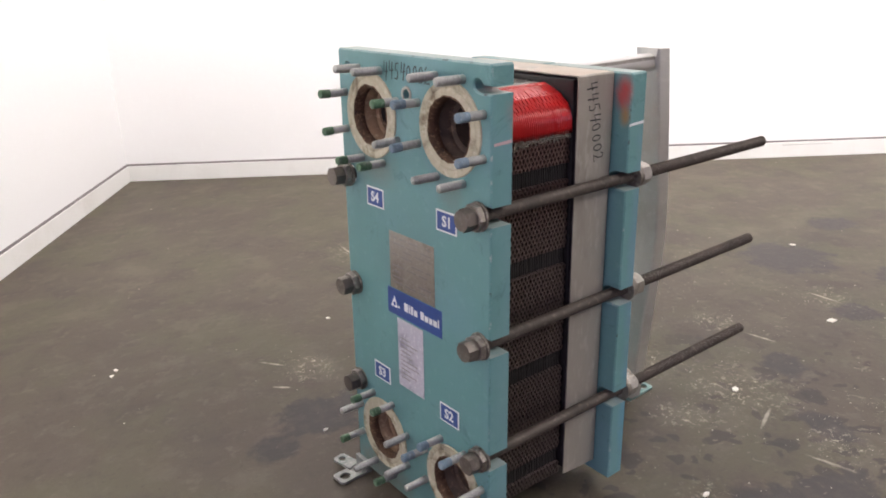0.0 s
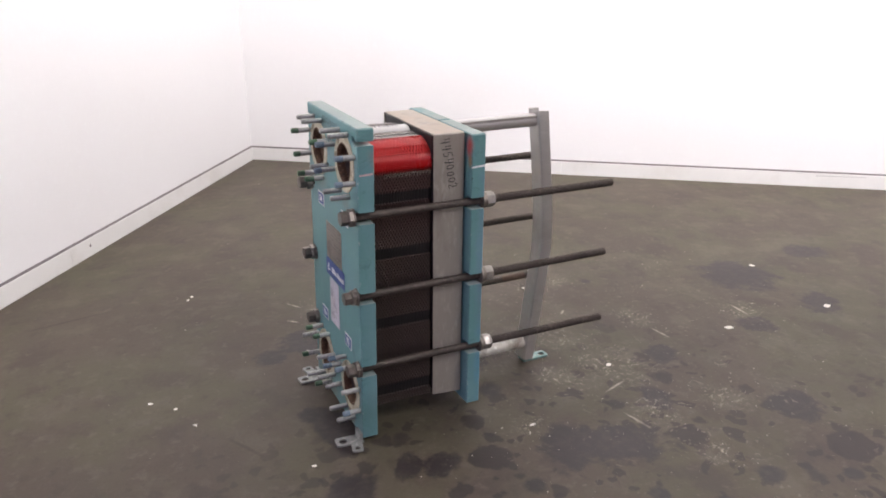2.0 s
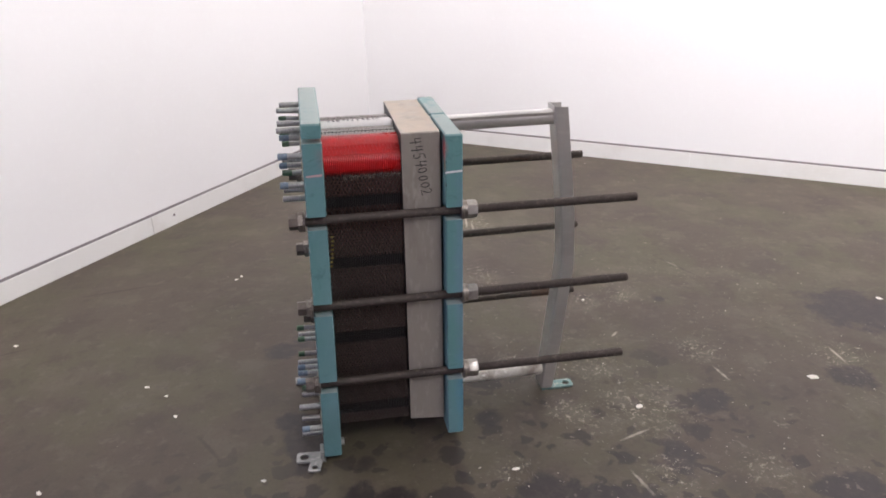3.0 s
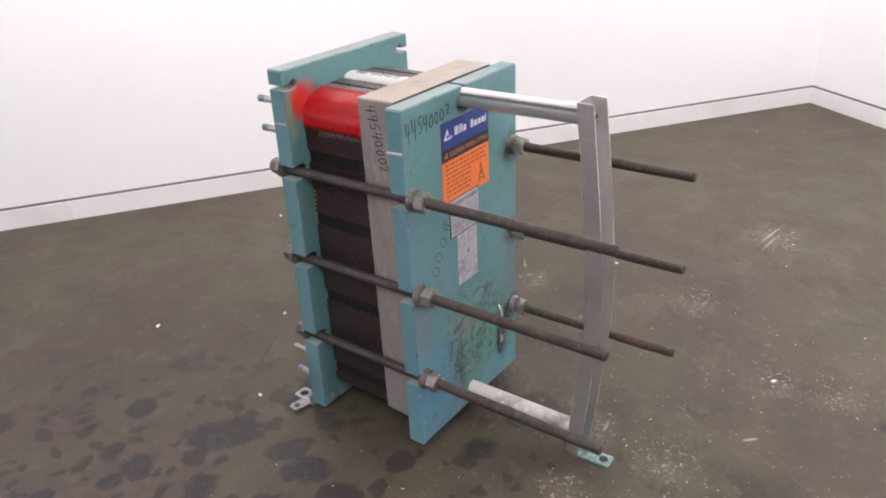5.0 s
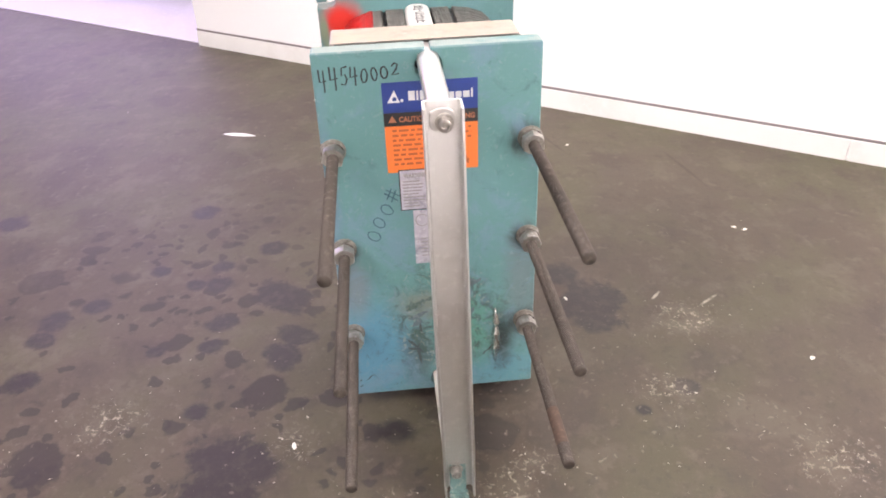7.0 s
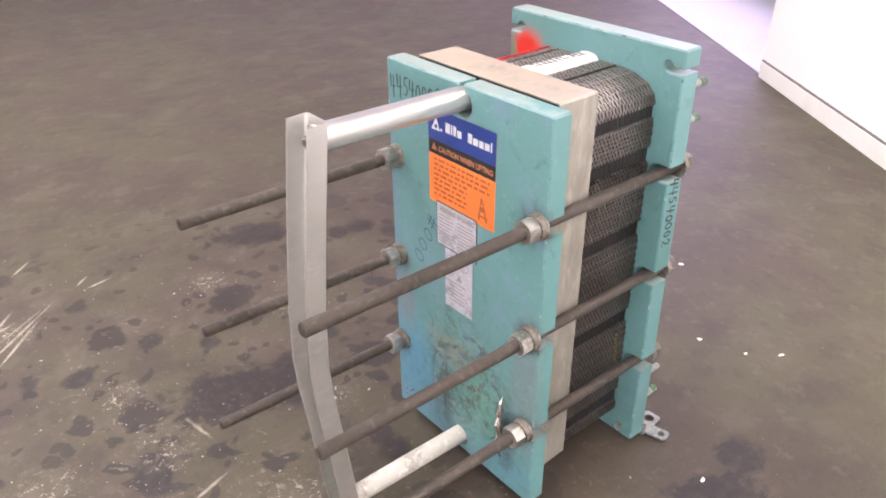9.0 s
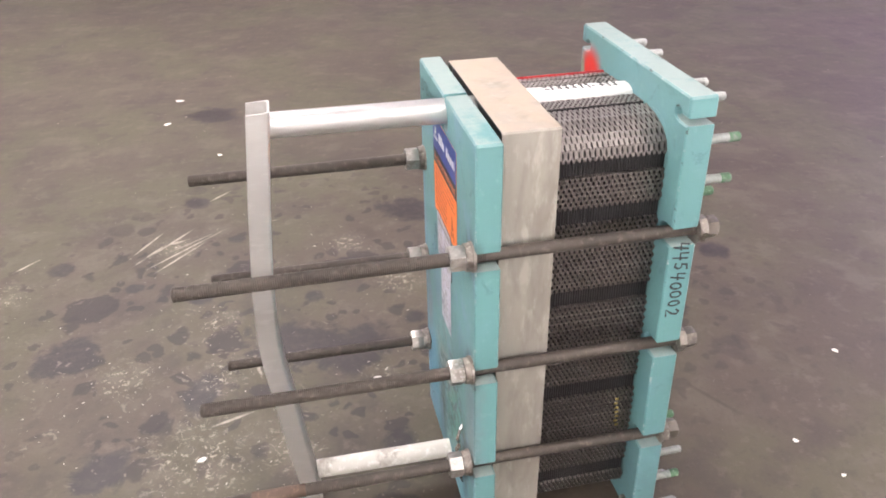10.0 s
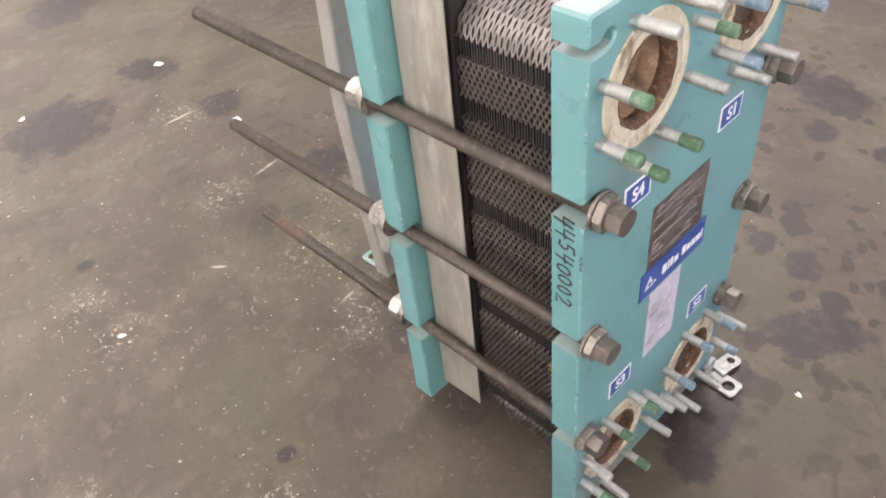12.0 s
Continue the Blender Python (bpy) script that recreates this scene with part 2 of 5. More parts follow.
# painted highlight along the pack's crown
painted_top_light(M_plate, (0.38, 0.35, 0.315), 0.55, 0.4, 0.9, 0.885)


def mist_or_shade(mat, place, radii, tint, amount):
    """A local tint on a part: drifted paint mist, or shade put into the colour."""
    nodes, links = links_of(mat)
    bsdf = nodes["Principled BSDF"]
    old = bsdf.inputs["Base Color"].links[0].from_socket
    coord = object_coord(nodes)
    s = spot(nodes, links, coord, place, radii, noise_node(nodes, links, coord, 25.0, 4.0, 0.6), 0.2, 1.1, 0.4)
    links.new(blend(nodes, links, calc(nodes, links, "MULTIPLY", s, amount), old, tint), bsdf.inputs["Base Color"])


# red paint mist below the painted corner
mist_or_shade(M_plate, (0.0, -0.188, 0.84), (0.5, 0.12, 0.2), (0.15, 0.06, 0.055), 0.75)
# painted shade: darkens the whole -y side of the pack
mist_or_shade(M_plate, (0.0, -0.2, 0.45), (0.5, 0.14, 0.9), (0.145, 0.105, 0.098), 0.7)
M_gasket = surface("black_rubber_gasket", (0.024, 0.022, 0.022), (0.012, 0.012, 0.012), (0.05, 0.048, 0.046), 0.42, 0.0)
M_yellow = plain("faded_yellow_paint", (0.30, 0.24, 0.08), 0.7)
M_grease = surface("black_grease_smear", (0.055, 0.075, 0.078), (0.03, 0.04, 0.042), (0.11, 0.145, 0.145), 0.5, 0.0, 18.0, 90.0, 0.7, 0.05)
M_haze = surface("grey_grease_film", (0.115, 0.155, 0.175), (0.07, 0.10, 0.11), (0.2, 0.24, 0.25), 0.5, 0.0, 18.0, 90.0, 0.8, 0.05)
M_red = surface("red_paint_coat", (0.46, 0.012, 0.013), (0.28, 0.007, 0.008), (0.56, 0.03, 0.03), 0.28, 0.0, 12.0, 80.0, 0.6, 0.1)
M_rod = surface("oiled_dark_steel", (0.078, 0.064, 0.053), (0.036, 0.03, 0.026), (0.16, 0.135, 0.11), 0.55, 0.35, 6.0, 70.0, 0.7, 0.1)
M_rust = surface("rusty_steel", (0.095, 0.062, 0.045), (0.05, 0.04, 0.033), (0.17, 0.11, 0.075), 0.75, 0.1, 14.0, 90.0, 0.8, 0.2)
M_zinc = surface("zinc_plated_steel", (0.44, 0.42, 0.385), (0.2, 0.175, 0.15), (0.66, 0.64, 0.6), 0.34, 0.8, 20.0, 120.0, 0.7, 0.05)
M_head = surface("dark_bolt_steel", (0.16, 0.14, 0.12), (0.07, 0.06, 0.055), (0.28, 0.25, 0.22), 0.45, 0.6, 20.0, 90.0, 0.6, 0.08)
M_washer = surface("grimy_brown_steel_washer", (0.24, 0.215, 0.185), (0.07, 0.055, 0.045), (0.42, 0.39, 0.35), 0.42, 0.6, 26.0, 110.0, 0.9, 0.15)
M_alu = surface("dull_aluminium", (0.66, 0.65, 0.63), (0.5, 0.48, 0.45), (0.78, 0.77, 0.75), 0.36, 0.8, 5.0, 60.0, 0.5, 0.05, (0.3, 1, 1))
M_whitebar = surface("scuffed_white_painted_bar", (0.62, 0.60, 0.54), (0.26, 0.22, 0.18), (0.85, 0.84, 0.8), 0.5, 0.1, 12.0, 60.0, 0.95, 0.08)
M_white = plain("white_paint", (0.82, 0.81, 0.78), 0.6)
M_rubber = surface("beige_rubber_liner", (0.46, 0.43, 0.315), (0.14, 0.105, 0.06), (0.58, 0.55, 0.43), 0.65, 0.0, 20.0, 70.0, 0.95, 0.2)
M_port = surface("stained_brown_port_lining", (0.25, 0.165, 0.1), (0.085, 0.05, 0.03), (0.42, 0.32, 0.22), 0.6, 0.0, 16.0, 80.0, 0.9, 0.3)
M_bore = surface("dark_port_bore", (0.075, 0.052, 0.038), (0.03, 0.022, 0.018), (0.17, 0.115, 0.08), 0.6, 0.0, 14.0, 80.0, 0.8, 0.2)
M_crust = surface("dark_rust_crust", (0.1, 0.055, 0.03), (0.03, 0.02, 0.015), (0.26, 0.16, 0.09), 0.85, 0.0, 40.0, 150.0, 0.9, 0.6)
M_stud = surface("galvanised_stud", (0.40, 0.41, 0.385), (0.2, 0.215, 0.2), (0.58, 0.59, 0.56), 0.42, 0.6, 25.0, 140.0, 0.6, 0.1)
M_greentip = surface("chipped_green_paint_tip", (0.065, 0.145, 0.075), (0.17, 0.2, 0.17), (0.2, 0.3, 0.2), 0.6, 0.0, 45.0, 130.0, 0.9, 0.2)
M_bluetip = surface("chipped_blue_paint_tip", (0.155, 0.225, 0.285), (0.2, 0.24, 0.25), (0.3, 0.38, 0.44), 0.6, 0.0, 45.0, 130.0, 0.9, 0.2)
M_blue = plain("blue_label", (0.028, 0.068, 0.25), 0.4)
M_navy = plain("navy_label", (0.025, 0.055, 0.25), 0.4)
M_black = plain("black_label_print", (0.03, 0.028, 0.028), 0.5)
M_ink = plain("black_marker_ink", (0.02, 0.022, 0.024), 0.5)
M_greyink = plain("faded_grey_ink", (0.29, 0.275, 0.265), 0.6)
M_orange = plain("orange_label", (0.86, 0.215, 0.05), 0.45)
M_brownink = plain("brown_print", (0.42, 0.11, 0.04), 0.5)
M_label_white = plain("white_label_print", (0.78, 0.78, 0.78), 0.45)
M_faded = plain("faded_orange_print", (0.42, 0.16, 0.08))
M_nameplate = surface("etched_metal_nameplate", (0.36, 0.33, 0.30), (0.22, 0.195, 0.17), (0.46, 0.425, 0.39), 0.30, 0.9, 16.0, 120.0, 0.9, 0.06)
M_paper = surface("worn_grey_paper_label", (0.48, 0.465, 0.525), (0.24, 0.225, 0.28), (0.66, 0.65, 0.67), 0.6, 0.0, 22.0, 120.0, 0.9, 0.05)
M_pink = plain("pink_chalk", (0.6, 0.4, 0.42), 0.8)
M_rearfoot = surface("chipped_teal_foot", (0.20, 0.33, 0.31), (0.10, 0.17, 0.16), (0.55, 0.56, 0.52), 0.5, 0.2, 24.0, 70.0, 0.9, 0.1)
M_footpaint = surface("chipped_foot_steel", (0.29, 0.30, 0.285), (0.16, 0.21, 0.20), (0.52, 0.51, 0.48), 0.5, 0.4, 24.0, 90.0, 0.8, 0.1)
M_foil = surface("torn_shiny_metal", (0.8, 0.78, 0.74), (0.4, 0.35, 0.3), (0.9, 0.9, 0.88), 0.2, 0.95, 30.0, 90.0, 0.6, 0.3)
M_wall = surface("white_wall_paint", (0.88, 0.875, 0.87), (0.86, 0.85, 0.845), (0.9, 0.9, 0.895), 0.7, 0.0, 0.8, 30.0, 0.5, 0.03)
M_skirt = surface("scuffed_white_skirting", (0.8, 0.795, 0.77), (0.66, 0.64, 0.6), (0.83, 0.82, 0.8), 0.55, 0.0, 2.5, 50.0, 0.5, 0.03)
M_scuff = plain("grey_scuff", (0.5, 0.49, 0.48), 0.7)
M_gap = plain("dark_wall_gap", (0.2, 0.18, 0.18), 0.9)
M_ceiling = plain("white_ceiling", (0.8, 0.8, 0.79), 0.8)
M_apron = surface("pale_concrete", (0.5, 0.48, 0.47), (0.4, 0.38, 0.37), (0.58, 0.56, 0.55), 0.7, 0.0, 1.2, 40.0, 0.6, 0.05)
M_chip = plain("white_paint_chip", (0.8, 0.77, 0.7), 0.6)
M_grit = surface("pale_grit", (0.42, 0.38, 0.32), (0.2, 0.17, 0.14), (0.7, 0.66, 0.58), 0.7, 0.0, 6.0, 30.0, 1.0, 0.1)
M_bluepen = plain("faded_blue_pen", (0.03, 0.09, 0.13), 0.5)

# Dark patches on the floor, most of them damp and oily: x, y, two radii, turn.
PATCHES = [
    (0.74, -0.60, 0.19, 0.11, -22), (0.61, -0.55, 0.13, 0.11, 80), (-0.12, -0.50, 0.12, 0.08, 42), (0.09, -0.44, 0.065, 0.05, 80),
    (1.46, -0.66, 0.10, 0.11, 0), (0.31, -1.42, 0.14, 0.10, -22), (2.14, 0.34, 0.20, 0.18, -35), (2.72, 0.43, 0.12, 0.10, -33),
    (1.28, -0.16, 0.085, 0.075, 20), (1.82, -0.12, 0.08, 0.08, 30), (2.25, -0.06, 0.13, 0.09, 40), (1.18, -2.67, 0.14, 0.13, -20),
    # last of this row: stain and painted shadow before the front plate
    (1.05, -0.43, 0.05, 0.09, -24), (0.03, 0.50, 0.11, 0.15, 84), (2.29, -1.40, 0.09, 0.22, 10), (-0.06, -0.16, 0.07, 0.15, 0),
    (0.18, -0.47, 0.08, 0.06, 35), (3.05, -0.07, 0.17, 0.15, -33),
]
# Small dark spots, most of them single drops: x, y, radius.
DARK_SPOTS = [
    (1.17, -1.64, 0.050), (0.12, -0.70, 0.040), (0.40, -0.68, 0.042), (-0.22, -0.72, 0.050), (-0.06, -1.22, 0.055), (0.04, -1.24, 0.045),
    (-0.13, -1.11, 0.048), (-0.33, -0.74, 0.045), (-0.44, -0.58, 0.050), (-0.74, -0.88, 0.060), (-0.74, -1.63, 0.065), (0.43, 0.67, 0.035),
    # (-0.10, -0.03) paints oil and the front plate's shadow together
    (0.51, 0.53, 0.026), (-0.16, 0.42, 0.070), (0.53, -0.13, 0.055), (-0.10, -0.03, 0.055), (0.00, -0.68, 0.050), 
    (0.23, -1.22, 0.055), (1.41, 0.57, 0.030), (-0.22, -0.81, 0.035), (-0.32, -0.95, 0.040), (0.13, -0.86, 0.030), (1.09, -0.92, 0.045),
    (1.33, -1.02, 0.038), (0.86, -0.98, 0.042), (0.60, -1.06, 0.036), (1.60, -1.20, 0.050), (0.99, -1.30, 0.034), (0.72, -0.86, 0.036),
]
# Pale scraped, crumbly clusters: x, y, radius.
CLUSTERS = [
    (1.04, -0.17, 0.12), (0.97, 0.12, 0.08), (0.81, -0.15, 0.07), (0.74, 0.13, 0.06), (1.28, -0.53, 0.07), (0.55, -0.40, 0.05), (0.59, -1.20, 0.06),
    (0.12, 0.77, 0.08), (0.72, 0.95, 0.08), (0.79, 1.62, 0.10), (0.44, 0.61, 0.06), (1.10, 0.62, 0.06), (1.26, 0.64, 0.05), (1.38, 0.16, 0.07),
    (0.66, 0.22, 0.05), (1.87, 0.02, 0.07), (0.42, -0.89, 0.07), (1.74, -1.05, 0.06), (1.02, -0.77, 0.05), (1.22, -1.28, 0.07), (0.99, -0.48, 0.06),
]
# Bright scratches: x, y, half length, turn.
SCRATCHES = [
    (1.17, -1.27, 0.170, 44), (1.32, -1.33, 0.085, 61), (1.23, -1.33, 0.120, 53), (1.30, -1.25, 0.088, 55), (1.19, -1.21, 0.130, 51), (1.22, -1.32, 0.040, 20),
    (0.89, -1.42, 0.045, 14), (1.08, -1.69, 0.060, 46), (1.86, 0.02, 0.062, 88), (0.77, 0.15, 0.030, 100), (1.12, 0.32, 0.025, 44), (0.90, -0.53, 0.070, 102),
    (1.39, -0.02, 0.053, 98), (0.77, 1.63, 0.100, 83), (0.79, 1.55, 0.078, 86), (0.04, 0.87, 0.046, 126), (0.00, 0.71, 0.030, 137), (1.73, -1.25, 0.057, 48),
    (0.93, -1.47, 0.035, 44), (1.16, -1.31, 0.090, 38), (1.61, 0.90, 0.050, 111), (0.96, -0.30, 0.060, 20),
]
# Dark drag marks: x, y, half length, turn.
DRAGS = [(-0.36, -0.13, 0.085, 121), (1.61, 0.90, 0.17, 111), (-1.35, 0.55, 0.30, 20), (-0.9, 1.1, 0.22, 12)]


def most(nodes, links, values):
    """The largest of several values, each made only when its turn comes."""
    out = None
    for v in values:
        out = v if out is None else calc(nodes, links, "MAXIMUM", out, v)
    return out


def cell_drops(nodes, links, coord, scale, lo, share, soft, channel):
    """Round drops of uneven size strewn over cells; lo: the share of cells that stay empty."""
    v = nodes.new("ShaderNodeTexVoronoi")
    v.inputs["Scale"].default_value = scale
    links.new(coord, v.inputs["Vector"])
    r = nodes.new("ShaderNodeSeparateColor")
    links.new(v.outputs["Color"], r.inputs[0])
    size = calc(nodes, links, "MULTIPLY", ramp(nodes, links, r.outputs[channel], lo, 1.0), share)
    return ramp(nodes, links, calc(nodes, links, "SUBTRACT", size, v.outputs["Distance"]), -soft, soft)


def floor_material():
    """Worn dark floor coating: olive and brown-grey clouds, oily patches and drops, pale crumbs, scratches and dust."""
    mat, nodes, links, bsdf = blank("worn_dark_floor")
    coord = object_coord(nodes)

    def n(scale, detail=4.0, rough=0.55, distortion=0.0):
        return noise_node(nodes, links, coord, scale, detail, rough, distortion)

    def lay(col, fac, amount, tint):
        if not isinstance(fac, (list, tuple)):
            fac = (fac,)
        f = fac[0]
        for g in fac[1:]:
            f = calc(nodes, links, "MULTIPLY", f, g)
        return blend(nodes, links, calc(nodes, links, "MULTIPLY", f, amount), col, tint)

    def step(v, lo, hi):
        return ramp(nodes, links, v, lo, hi)

    big, olive, cloud = n(0.8, 4.0, 0.55), n(1.5, 4.0, 0.6), n(4.2, 4.0, 0.58)
    patchy, mid, fine, grit = n(9.5, 4.0, 0.6), n(17.0, 5.0, 0.66), n(48.0, 4.0, 0.65), n(170.0, 2.0, 0.5)
    col = blend(nodes, links, step(big, 0.35, 0.65), (0.067, 0.052, 0.038), (0.081, 0.064, 0.047))
    col = lay(col, step(olive, 0.42, 0.60), 0.85, (0.078, 0.070, 0.042))
    col = lay(col, step(cloud, 0.52, 0.66), 0.68, (0.053, 0.040, 0.033))
    col = lay(col, step(cloud, 0.47, 0.33), 0.68, (0.107, 0.089, 0.064))
    col = lay(col, step(patchy, 0.55, 0.68), 0.42, (0.048, 0.039, 0.030))
    col = lay(col, step(patchy, 0.44, 0.33), 0.40, (0.113, 0.093, 0.067))
    col = lay(col, step(mid, 0.55, 0.70), 0.55, (0.123, 0.100, 0.072))
    col = lay(col, step(mid, 0.44, 0.30), 0.45, (0.045, 0.037, 0.030))
    col = lay(col, step(fine, 0.56, 0.78), 0.55, (0.040, 0.030, 0.025))
    col = lay(col, step(grit, 0.6, 0.8), 0.40, (0.146, 0.122, 0.090))
    # bent coordinates give drops and spots an uneven outline
    w = nodes.new("ShaderNodeCombineXYZ")
    links.new(calc(nodes, links, "MULTIPLY", n(8.0, 4.0), 0.14), w.inputs["X"])
    links.new(calc(nodes, links, "MULTIPLY", n(8.6, 4.0), 0.14), w.inputs["Y"])
    m = nodes.new("ShaderNodeVectorMath")
    m.operation = "ADD"
    links.new(coord, m.inputs[0])
    links.new(w.outputs[0], m.inputs[1])
    bent = m.outputs[0]
    near = spot(nodes, links, coord, (0.75, -0.75, 0), (1.45, 1.05, 1), big, 0.55, 1.3, 0.3)
    splashed = spot(nodes, links, coord, (0.65, -0.85, 0), (1.5, 0.95, 1), big, 0.65, 1.25, 0.4)
    dark = (0.030, 0.022, 0.022)
    col = lay(col, (cell_drops(nodes, links, bent, 4.6, 0.35, 0.36, 0.035, "Red"), near), 0.85, dark)
    col = lay(col, (cell_drops(nodes, links, bent, 9.5, 0.42, 0.38, 0.05, "Green"), splashed), 0.80, dark)
    col = lay(col, (cell_drops(nodes, links, bent, 19.0, 0.52, 0.38, 0.06, "Blue"), splashed), 0.75, dark)
    edge = n(10.0, 6.0, 0.68, 0.4)
    soft = n(26.0, 4.0, 0.65)
    wet_shaded = most(nodes, links, (spot(nodes, links, coord, (x, y, 0), (rx, ry, 1), edge, 0.72, 1.12, 1.1, turn) for x, y, rx, ry, turn in PATCHES))
    wet_shaded = calc(nodes, links, "MAXIMUM", wet_shaded, most(nodes, links, (round_spot(nodes, links, coord, (x, y, 0), r, edge, 0.62, 1.15, 1.0) for x, y, r in DARK_SPOTS)))
    soak = calc(nodes, links, "MULTIPLY_ADD", step(soft, 0.66, 0.42), 0.28)
    soak.node.inputs[2].default_value = 0.74
    col = lay(col, (wet_shaded, soak), 1.0, (0.027, 0.020, 0.020))
    # pale worn ground and crumbs round the clusters
    frag = n(58.0, 4.0, 0.75, 0.5)
    worn = most(nodes, links, (round_spot(nodes, links, coord, (x, y, 0), 1.3 * r, edge, 0.1, 1.3, 1.0) for x, y, r in CLUSTERS))
    col = lay(col, (worn, step(patchy, 0.6, 0.42)), 0.42, (0.150, 0.127, 0.094))
    col = lay(col, (worn, step(frag, 0.54, 0.64)), 0.92, (0.354, 0.308, 0.244))
    strewn = spot(nodes, links, coord, (1.15, 0.1, 0), (1.3, 1.6, 1), big, 0.4, 1.2, 0.4)
    flecks = cell_drops(nodes, links, bent, 62.0, 0.76, 0.30, 0.09, "Blue")
    col = lay(col, (flecks, strewn, step(cloud, 0.60, 0.40)), 0.45, (0.25, 0.215, 0.165))
    # pale hair scratches all over, strong single ones at their places
    for turn, shift in ((0.8, 0.0), (2.3, 3.1)):
        mp = nodes.new("ShaderNodeMapping")
        mp.inputs["Rotation"].default_value = (0, 0, turn)
        mp.inputs["Location"].default_value = (shift, shift, 0)
        mp.inputs["Scale"].default_value = (1.0, 14.0, 1.0)
        links.new(coord, mp.inputs["Vector"])
        sc = noise_node(nodes, links, mp.outputs["Vector"], 4.5, 6.0, 0.7, 0.1)
        col = lay(col, (step(sc, 0.66, 0.76), strewn, step(patchy, 0.45, 0.6)), 0.55, (0.221, 0.190, 0.149))
    lines = most(nodes, links, (spot(nodes, links, coord, (x, y, 0), (rx, 0.0062, 1), frag, 0.35, 1.2, 0.7, turn) for x, y, rx, turn in SCRATCHES))
    col = lay(col, (lines, step(edge, 0.30, 0.58)), 0.95, (0.373, 0.328, 0.272))
    drag = most(nodes, links, (spot(nodes, links, coord, (x, y, 0), (rx, 0.009, 1), edge, 0.3, 1.2, 0.6, turn) for x, y, rx, turn in DRAGS))
    col = lay(col, drag, 0.45, (0.028, 0.022, 0.018))
    links.new(col, bsdf.inputs["Base Color"])
    r = nodes.new("ShaderNodeMapRange")
    r.inputs["To Min"].default_value, r.inputs["To Max"].default_value = 0.58, 0.5
    links.new(wet_shaded, r.inputs["Value"])
    links.new(r.outputs["Result"], bsdf.inputs["Roughness"])
    bsdf.inputs["Specular IOR Level"].default_value = 0.42
    relief(nodes, links, bsdf, fine, 0.25, 0.003)
    return mat


M_floor = floor_material()


# ------------------------------------------------------------------ mesh helpers
def finish(name, bm, materials, smooth=None):
    bmesh.ops.recalc_face_normals(bm, faces=bm.faces)
    mesh = bpy.data.meshes.new(name)
    bm.to_mesh(mesh)
    bm.free()
    for m in materials if isinstance(materials, (list, tuple)) else (materials,):
        mesh.materials.append(m)
    if smooth is not None:
        mesh.shade_smooth()
        mesh.set_sharp_from_angle(angle=radians(smooth))
    return mesh


def part(name, bm, material, parent, label="", smooth=None):
    ob = new(name, finish(name, bm, material, smooth))
    ob.parent = parent
    if label:
        tagged(ob, label)
    return ob


def box(bm, x0, x1, y0, y1, z0, z1, bevel=0.0):
    m = Matrix.Translation(((x0 + x1) / 2, (y0 + y1) / 2, (z0 + z1) / 2)) @ Matrix.Diagonal((x1 - x0, y1 - y0, z1 - z0, 1))
    made = bmesh.ops.create_cube(bm, size=1.0, matrix=m)
    if bevel:
        edges = list({e for v in made["verts"] for e in v.link_edges})
        bmesh.ops.bevel(bm, geom=edges, offset=bevel, segments=2, affect="EDGES", profile=0.6)
    return bm


def offset_loop(loop, d):
    """A closed loop of (y, z), counter-clockwise, moved inwards by d."""
    out, n = [], len(loop)
    for i in range(n):
        p, q, r = Vector(loop[i - 1]), Vector(loop[i]), Vector(loop[(i + 1) % n])
        a, b = (q - p).normalized(), (r - q).normalized()
        na, nb = Vector((-a.y, a.x)), Vector((-b.y, b.x))
        k = na + nb
        k = k / max(k.length_squared / 2, 0.35)
        out.append((q.x + k.x * d, q.y + k.y * d))
    return out


def slab(loops, x0, x1, bevel=0.003):
    """A plate with an outline (first loop, counter-clockwise) and holes (clockwise), from x0 to x1, with chamfered rims."""
    bm = bmesh.new()
    caps = ([], [])
    for loop in loops:
        inner = offset_loop(loop, bevel)
        rings = []
        for x, pts in ((x0, inner), (x0 + bevel, loop), (x1 - bevel, loop), (x1, inner)):
            rings.append([bm.verts.new((x, y, z)) for y, z in pts])
        n = len(loop)
        for a, b in zip(rings, rings[1:]):
            for i in range(n):
                bm.faces.new((a[i], a[(i + 1) % n], b[(i + 1) % n], b[i]))
        for cap, ring in ((caps[0], rings[0]), (caps[1], rings[-1])):
            for i in range(n):
                cap.append(bm.edges.get((ring[i], ring[(i + 1) % n])))
    for cap in caps:
        bmesh.ops.triangle_fill(bm, use_beauty=True, use_dissolve=False, edges=cap)
    return bm


def circle(cy, cz, r, n=32, start=0.0, clockwise=False):
    pts = [(cy + r * math.cos(start + 2 * math.pi * k / n), cz + r * math.sin(start + 2 * math.pi * k / n)) for k in range(n)]
    return pts[::-1] if clockwise else pts


def lathe(bm, profile, segments=32, m=Matrix(), cap0=True, cap1=True):
    """Turns (x, r) pairs round the x axis."""
    rings = []
    for x, r in profile:
        rings.append([bm.verts.new(m @ Vector((x, r * math.cos(2 * math.pi * k / segments), r * math.sin(2 * math.pi * k / segments)))) for k in range(segments)])
    for a, b in zip(rings, rings[1:]):
        for i in range(segments):
            bm.faces.new((a[i], a[(i + 1) % segments], b[(i + 1) % segments], b[i]))
    if cap0:
        bm.faces.new(rings[0])
    if cap1:
        bm.faces.new(rings[-1])
    return bm


